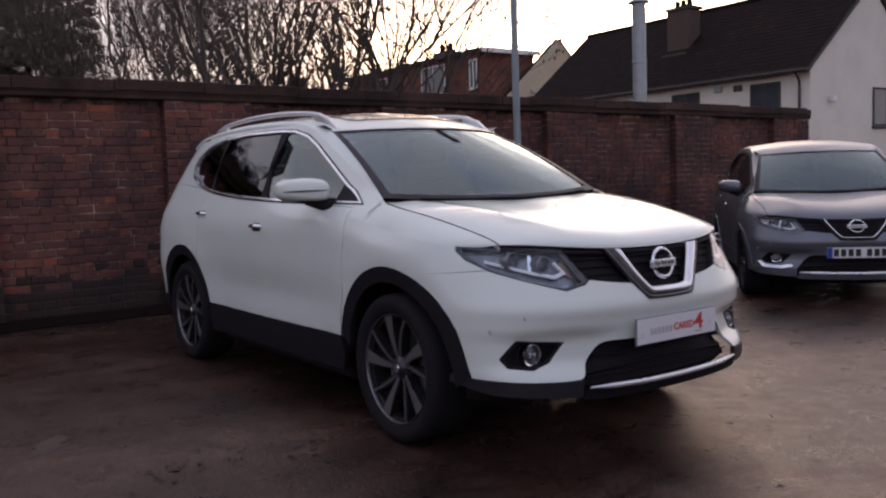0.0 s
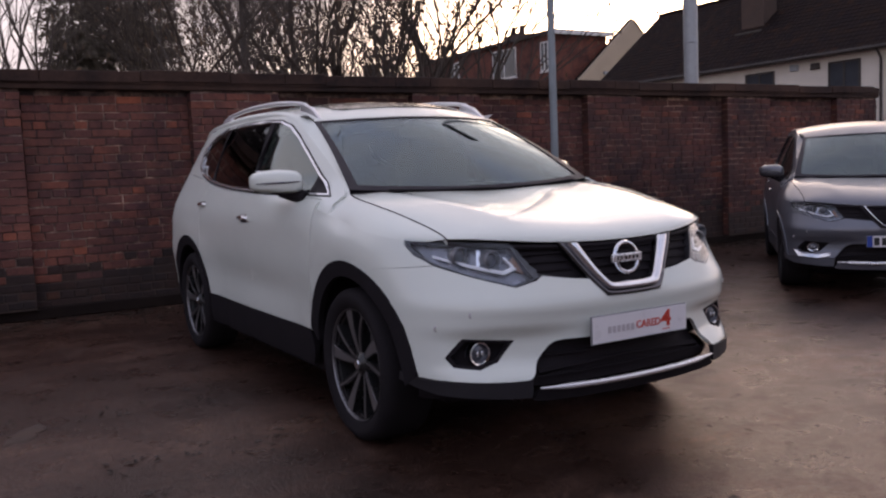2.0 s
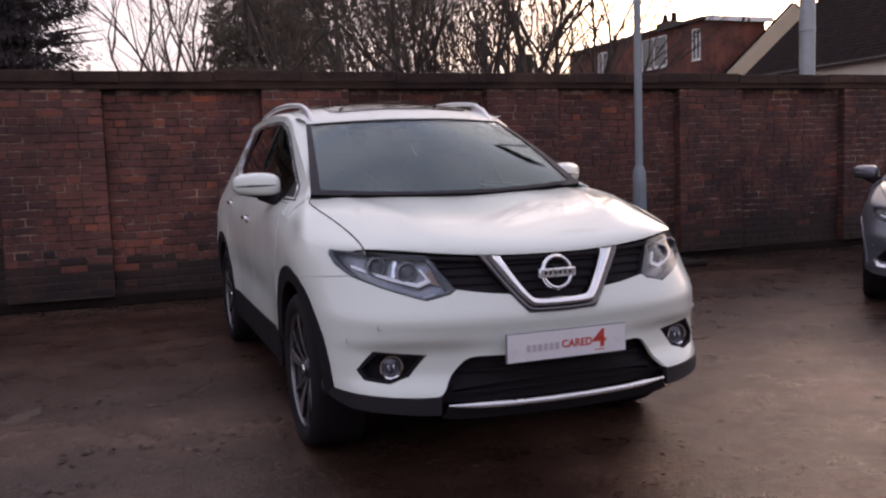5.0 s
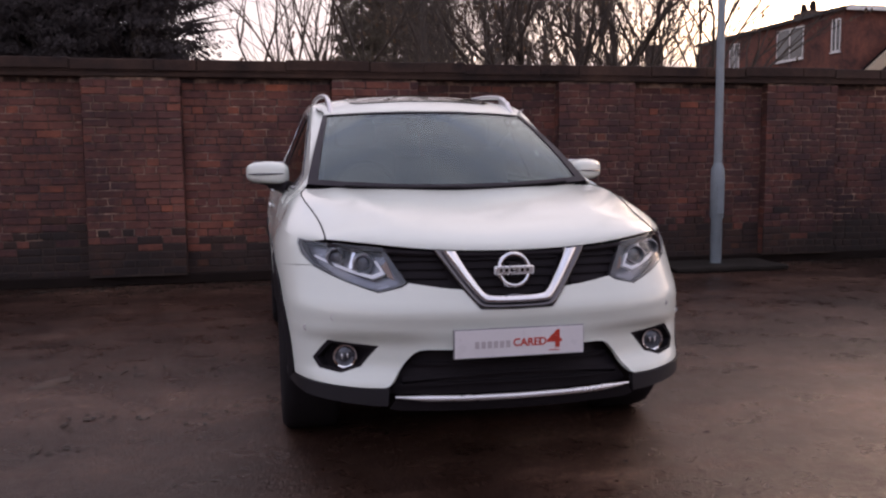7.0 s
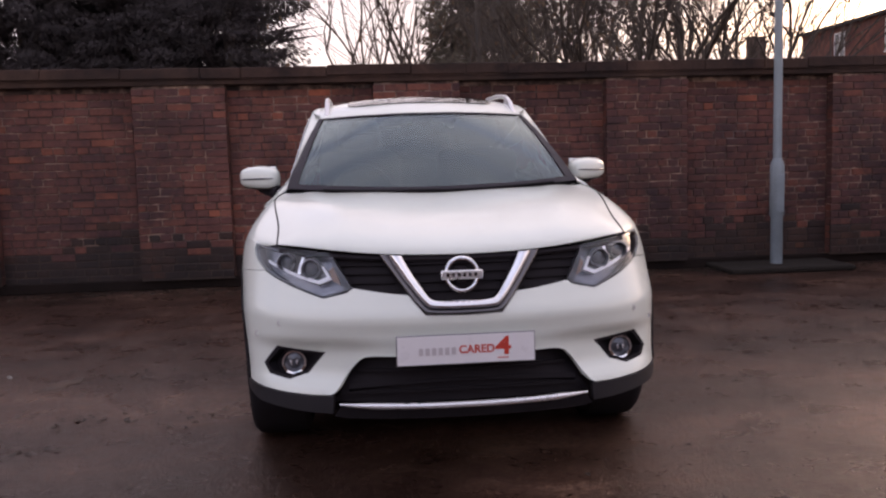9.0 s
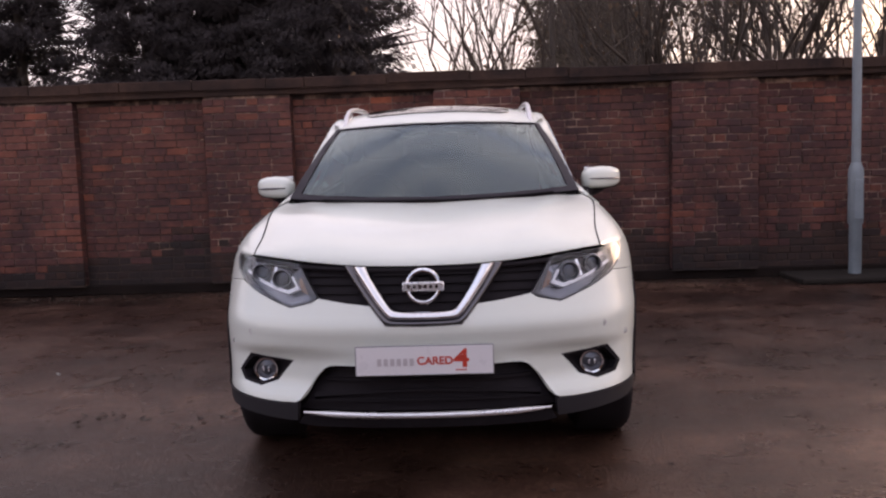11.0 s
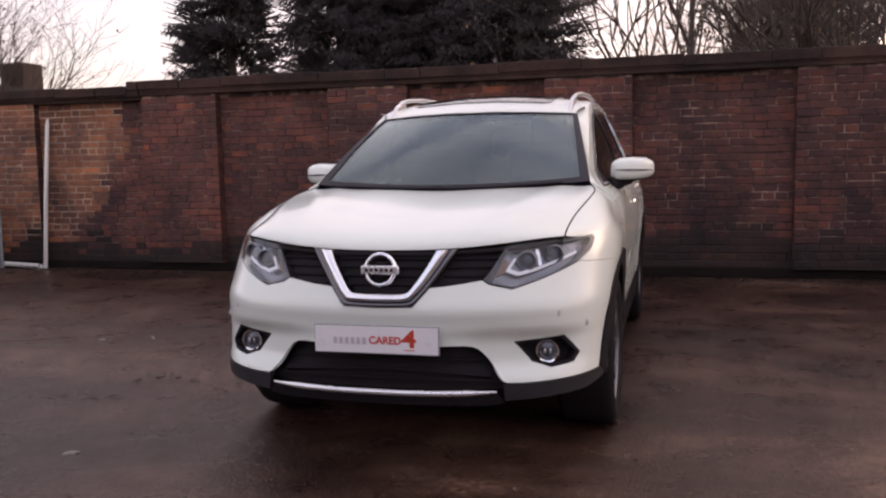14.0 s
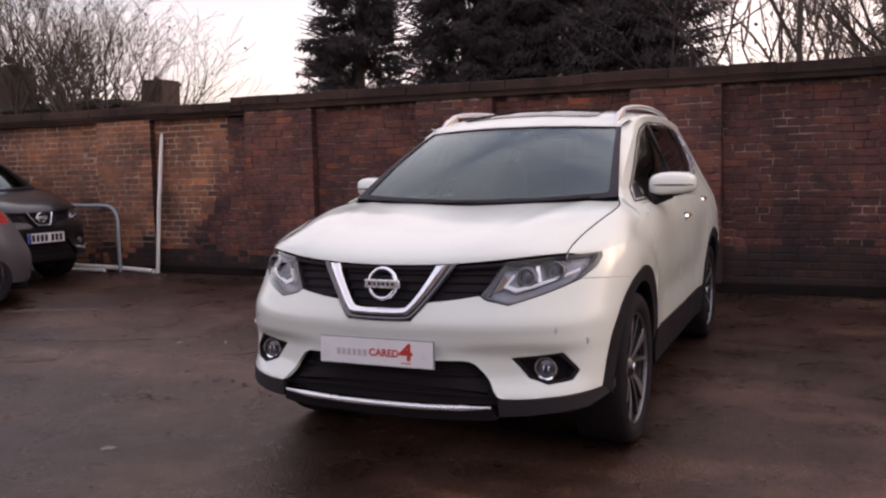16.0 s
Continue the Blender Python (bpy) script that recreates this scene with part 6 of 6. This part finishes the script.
bare_tree("tall_bare_tree", "tall bare forked tree against the sky", (-0.2, 36.0, 0), 15.0, 14, 2, 0.5, 0.6, 4, 0, 0.06, 0.62)
bare_tree("tall_bare_tree", "tall bare tree behind the evergreens", (1.5, 34.5, 0), 14.0, 52, 2, 0.45, 0.6, 4, 0, 0.06, 0.62)
bare_tree("bare_tree", "dark bare tree with a straight trunk and hanging leaves", (1.4, 7.8, 0), 10.5, 71, 1, 0.62, 0.45, 5, 160, 0.06, 0.34)
bare_tree("bare_tree", "dark bare tree leaning over the wall with hanging leaves", (0.95, 7.85, 0), 7.6, 76, 2, 0.70, 0.35, 4, 160, 0.06, 0.34)
bare_tree("bare_shrub_tree", "bare rounded shrub-like tree above the wall", (-17.3, 15.0, 0), 7.4, 40, 5, 0.6, 0.35, 5, 120, 0.09)
bare_tree("bare_shrub_tree", "bare rounded shrub-like tree above the wall", (-20.2, 15.6, 0), 8.8, 47, 5, 0.6, 0.4, 5, 160, 0.10)
bare_tree("bare_shrub_tree", "bare rounded shrub-like tree above the wall", (-24.0, 16.5, 0), 9.0, 61, 4, 0.6, 0.4, 5, 120, 0.10)
for x, y, h, r, sd in ((-16.2, 39.6, 13.5, 4.5, 2), (-11.4, 40.4, 14.0, 4.3, 3), (-8.0, 43.0, 13.5, 4.6, 7), (-13.8, 43.5, 13.5, 4.3, 9)):
    conifer("dark_conifer", "tall dense dark conifer behind the wall", (x, y, 0), h, r, sd, NEEDLES, 62000, 0.19, 0.50, "conifers behind the wall", 620, (0.62, 1.16))
conifer("dark_conifer", "tall dense dark conifer behind the wall", (-6.6, 40.0, 0), 14.5, 4.7, 6, NEEDLES, 62000, 0.17, 0.22, "conifers behind the wall", 700, (0.62, 1.10), 60)
conifer("dark_conifer", "broad-based dark conifer with spiky boughs behind the wall", (-22.75, 39.8, 0), 15.5, 4.4, 1, NEEDLES, 62000, 0.19, 0.60, "conifers behind the wall", 560, (0.60, 1.14), 420)
for x, y, h, r, sd in ((6.7, 60, 16.5, 2.8, 11), (9.3, 61.5, 16.5, 3.2, 12), (11.8, 60, 16.5, 2.6, 13)):
    conifer("ivy_clad_tree", "dense dark ivy-clad evergreen behind the wall", (x, y, 0), h, r, sd, IVY, 35000, 0.20, 0.30, "ivy-clad trees", 380, (0.66, 1.18), 60)


# ---- small litter on the ground, then the bricks of the wall ----
rng = random.Random(77)
verts, faces = [], []
for _ in range(5200):
    if rng.random() < 0.955:
        x, y = rng.uniform(-9, 10.5), 5.04 - abs(rng.gauss(0, 0.30))
    elif rng.random() < 0.4:
        x, y = rng.uniform(-6, 8), rng.uniform(-3.2, 4.9)
    else:
        # drifts of rotting leaves along the wheel tracks
        cx, cy, sx, sy = rng.choice(((-1.32, 0.20, 0.22, 0.10), (-1.70, 0.28, 0.20, 0.08), (-1.05, 0.34, 0.25, 0.10), (-1.60, 1.25, 0.30, 0.12), (-2.0, -0.17, 0.20, 0.08), (1.5, -0.5, 0.5, 0.3)))
        x, y = rng.gauss(cx, sx), rng.gauss(cy, sy)
    a, s = rng.uniform(0, 6.28), rng.uniform(0.008, 0.026)
    z = rise(x, y) + 0.004
    d, w = Vector((math.cos(a), math.sin(a), 0)), Vector((-math.sin(a), math.cos(a), 0))
    p = Vector((x, y, z))
    i = len(verts)
    verts += [p - d * s, p + w * s * 0.5 + Vector((0, 0, s * 0.35)), p + d * s + Vector((0, 0, s * 0.15)), p - w * s * 0.5 + Vector((0, 0, s * 0.2))]
    faces += [(i, i + 1, i + 2), (i, i + 2, i + 3)]
me = bpy.data.meshes.new("leaf_litter")
me.from_pydata([tuple(v) for v in verts], [], faces)
tagged(part_mesh("leaf_litter", me, LITTER, None), "scattered dead leaves and grit on the tarmac", "leaf litter", kind="stuff")


# marks on the tarmac: dried mud, damp stains, leaf clumps and scraps
def smear(name, label, category, x, y, length, width, turn, material, seed, dome=0.006):
    """A low ragged patch lying on the ground."""
    r = random.Random(seed)
    bm = bmesh.new()
    rings = []
    ph = [r.uniform(0, 6.28) for _ in range(4)]
    for f in (0.35, 0.7, 0.92, 1.0):
        ring = []
        for k in range(36):
            a = 2 * math.pi * k / 36
            q = 1 + 0.22 * math.sin(2 * a + ph[0]) + 0.16 * math.sin(5 * a + ph[1]) + 0.10 * math.sin(9 * a + ph[2]) + r.uniform(-0.05, 0.05)
            u, v = length / 2 * f * q * math.cos(a), width / 2 * f * q * math.sin(a)
            px, py = x + u * math.cos(turn) - v * math.sin(turn), y + u * math.sin(turn) + v * math.cos(turn)
            ring.append(bm.verts.new((px, py, rise(px, py) + 0.004 + dome * (1 - f * f) - (0.010 if f == 1.0 else 0))))
        rings.append(ring)
    c = bm.verts.new((x, y, rise(x, y) + 0.004 + dome))
    for k in range(36):
        bm.faces.new((c, rings[0][k], rings[0][(k + 1) % 36]))
        for p, n in zip(rings, rings[1:]):
            bm.faces.new((p[k], n[k], n[(k + 1) % 36], p[(k + 1) % 36]))
    return tagged(part(name, bm, material, None, smooth=60), label, category)


for i, (x, y, l, w, a) in enumerate(((-3.50, 1.14, 0.62, 0.13, 0.38), (-5.26, 2.16, 0.85, 0.22, 0.3), (-3.46, 0.34, 0.40, 0.10, 0.5), (-2.16, 1.07, 0.30, 0.16, 0.9))):
    smear("mud_smear", "thin tan smear of dried mud on the tarmac", "mud", x, y, l, w, a, MUD, 200 + i)
for i, (x, y, s) in enumerate(((-1.43, -0.99, 0.035), (-2.90, 1.21, 0.030), (-2.56, 1.34, 0.025))):
    smear("pale_scrap", "small pale scrap lying on the wet tarmac", "scrap", x, y, s * 2.2, s, 0.4 + i, SCRAP, 240 + i, 0.010)


COURSE, LONG, SHORT, JOINT = 0.0785, 0.238, 0.119, 0.011


def brick_mesh(length, seed):
    """One worn brick, its front at y = 0: a block whose front edges are rubbed back."""
    r = random.Random(seed)
    l, h, e = (length - JOINT) / 2, (COURSE - JOINT) / 2, 0.006
    v = []
    for y, q in ((0.03, 0.0), (0.004, 0.0), (0.0, e)):
        v += [(-l + q + r.uniform(-0.002, 0.002), y, -h + q + r.uniform(-0.0015, 0.0015)), (l - q + r.uniform(-0.002, 0.002), y, -h + q), (l - q, y, h - q + r.uniform(-0.0015, 0.0015)), (-l + q, y, h - q)]
    f = [(8, 9, 10, 11)]
    for b in (0, 4):
        f += [(b + i, b + (i + 1) % 4, b + 4 + (i + 1) % 4, b + 4 + i) for i in range(4)]
    return v, [tuple(reversed(q)) for q in f]


SHAPES = {L: [brick_mesh(L, 10 * k + int(L * 1000)) for k in range(4)] for L in (LONG, SHORT)}
MESHES = {}
for L, shapes in SHAPES.items():
    for k, (v, f) in enumerate(shapes):
        me = bpy.data.meshes.new("brick")
        me.from_pydata(v, [], f)
        me.materials.append(BRICK)
        MESHES[L, k] = me
rng = random.Random(5)
singles, fields = 0, {"old": ([], []), "warm": ([], []), "patchy": ([], []), "darkish": ([], [])}


def warm_side(x, z):
    """Paler, more orange bricks beyond a ragged slanting edge."""
    return x < -5.35 - max(0.0, 1.5 - z) * 0.75 + 0.12 * math.sin(z * 9)


def patchy(x, z):
    """Whether a brick lies below the ragged top of the darker lowest courses."""
    edge = 0.46 - 0.16 * min(1.0, max(0.0, -4.0 - x)) + 0.18 * noise.noise(Vector((x * 0.55, 3.1, 0))) + 0.10 * noise.noise(Vector((x * 2.3, 7.7, 0)))
    return z < edge + rng.gauss(0, 0.09)


def lay(x0, x1, y, z0, z1, header_every=4, single=lambda x, z: False):
    global singles
    row = int(round(z0 / COURSE))
    z = z0 + COURSE / 2
    while z + COURSE / 2 < z1 + 0.02:
        header = row % header_every == 2
        L = SHORT if header else LONG
        x = x0 + (L / 2 if row % 2 else L) - (0 if not header else L / 4)
        first = x0
        while first < x1 - 0.03:
            end = min(x1, x)
            if x1 - end < 0.05:
                end = x1
            cx, width = (first + end) / 2, end - first
            k = rng.randrange(4)
            dy, turn, tilt, roll = rng.uniform(-0.005, 0.003), rng.gauss(0, 0.010), rng.gauss(0, 0.012), rng.gauss(0, 0.006)
            m = Matrix.Translation((cx, y + dy, z + rng.uniform(-0.0025, 0.0025))) @ Euler((tilt, roll, turn)).to_matrix().to_4x4() @ Matrix.Diagonal((width / L * rng.uniform(0.97, 1.03), 1, rng.uniform(0.94, 1.06), 1))
            darker = patchy(cx, z)
            if single(cx, z) and singles < 300 and not darker:
                ob = new("brick", MESHES[L, k])
                ob.parent, ob.matrix_basis = wall, m
                singles += 1
            else:
                vs, fs = fields["patchy" if darker else "warm" if warm_side(cx, z) else "darkish" if cx > 0.9 + 0.35 * math.sin(z * 5) else "old"]
                base = len(vs)
                v, f = SHAPES[L][k]
                vs += [tuple(m @ Vector(p)) for p in v]
                fs += [tuple(base + i for i in q) for q in f]
            nxt = SHORT if not header and rng.random() < 0.22 else L
            first, x = end, end + nxt
        z += COURSE
        row += 1


gaps = [(a[1], b[0]) for a, b in zip(PIERS, PIERS[1:])] + [(WALL_X0, PIERS[0][0])]
for x0, x1 in PIERS:
    lay(x0, x1, PIER_Y, 0.115, WALL_TOP, 4, lambda x, z: -2.7 < x < -1.7 and z > 0.3)
for x0, x1 in gaps:
    lay(x0, x1, WALL_Y, 0.09, WALL_TOP, 4, lambda x, z: -4.06 < x < -2.66 or (-1.71 < x < -0.9 and z > 0.8))
# darker joints behind the darker lowest courses
for spans, face in ((gaps, WALL_Y), (PIERS, PIER_Y)):
    for x0, x1 in spans:
        x = x0
        while x < x1 - 0.02:
            e = min(x1, x + 0.24)
            top = 0.46 - 0.16 * min(1.0, max(0.0, -4.0 - (x + e) / 2)) + 0.18 * noise.noise(Vector(((x + e) / 2 * 0.55, 3.1, 0))) + 0.10 * noise.noise(Vector(((x + e) / 2 * 2.3, 7.7, 0)))
            part("foot_joint", block(x, e, face + 0.0045, face + 0.02, 0.10, max(0.18, top)), FOOT_MORTAR, wall, smooth=0)
            mid = -5.35 - (x + e) / 2
            if mid > 0:
                # paler pointing among the warm bricks
                low = max(0.18, top, 1.5 - mid / 0.75) + 0.02
                part("pale_joint", block(x, e, face + 0.0035, face + 0.02, low, WALL_TOP - 0.005), PALE_MORTAR, wall, smooth=0)
            x = e
for key, material in (("old", BRICK_FIELD), ("warm", BRICK_WARM), ("patchy", BRICK_FOOT), ("darkish", BRICK_DARK)):
    vs, fs = fields[key]
    me = bpy.data.meshes.new("brickwork")
    me.from_pydata(vs, [], fs)
    tagged(part_mesh("brickwork", me, material, wall, "weathered brick courses"), kind="stuff")
# returns of the piers, each course a brick end
for x0, x1 in PIERS:
    vs, fs = [], []
    for sx, s in ((x0, 1), (x1, -1)):
        z = 0.115 + COURSE / 2
        while z + COURSE / 2 < WALL_TOP + 0.02:
            base, h = len(vs), (COURSE - JOINT) / 2
            vs += [(sx + s * 0.0, PIER_Y + 0.006, z - h), (sx, WALL_Y + 0.01, z - h), (sx, WALL_Y + 0.01, z + h), (sx, PIER_Y + 0.006, z + h)]
            vs += [(q[0] + s * 0.02, q[1], q[2]) for q in vs[base:base + 4]]
            fs += [(base, base + 1, base + 2, base + 3), (base + 4, base + 5, base + 1, base), (base + 3, base + 2, base + 6, base + 7)]
            z += COURSE
    me = bpy.data.meshes.new("pier_return")
    me.from_pydata(vs, [], fs)
    tagged(part_mesh("pier_return", me, BRICK_DARK, wall), kind="stuff")
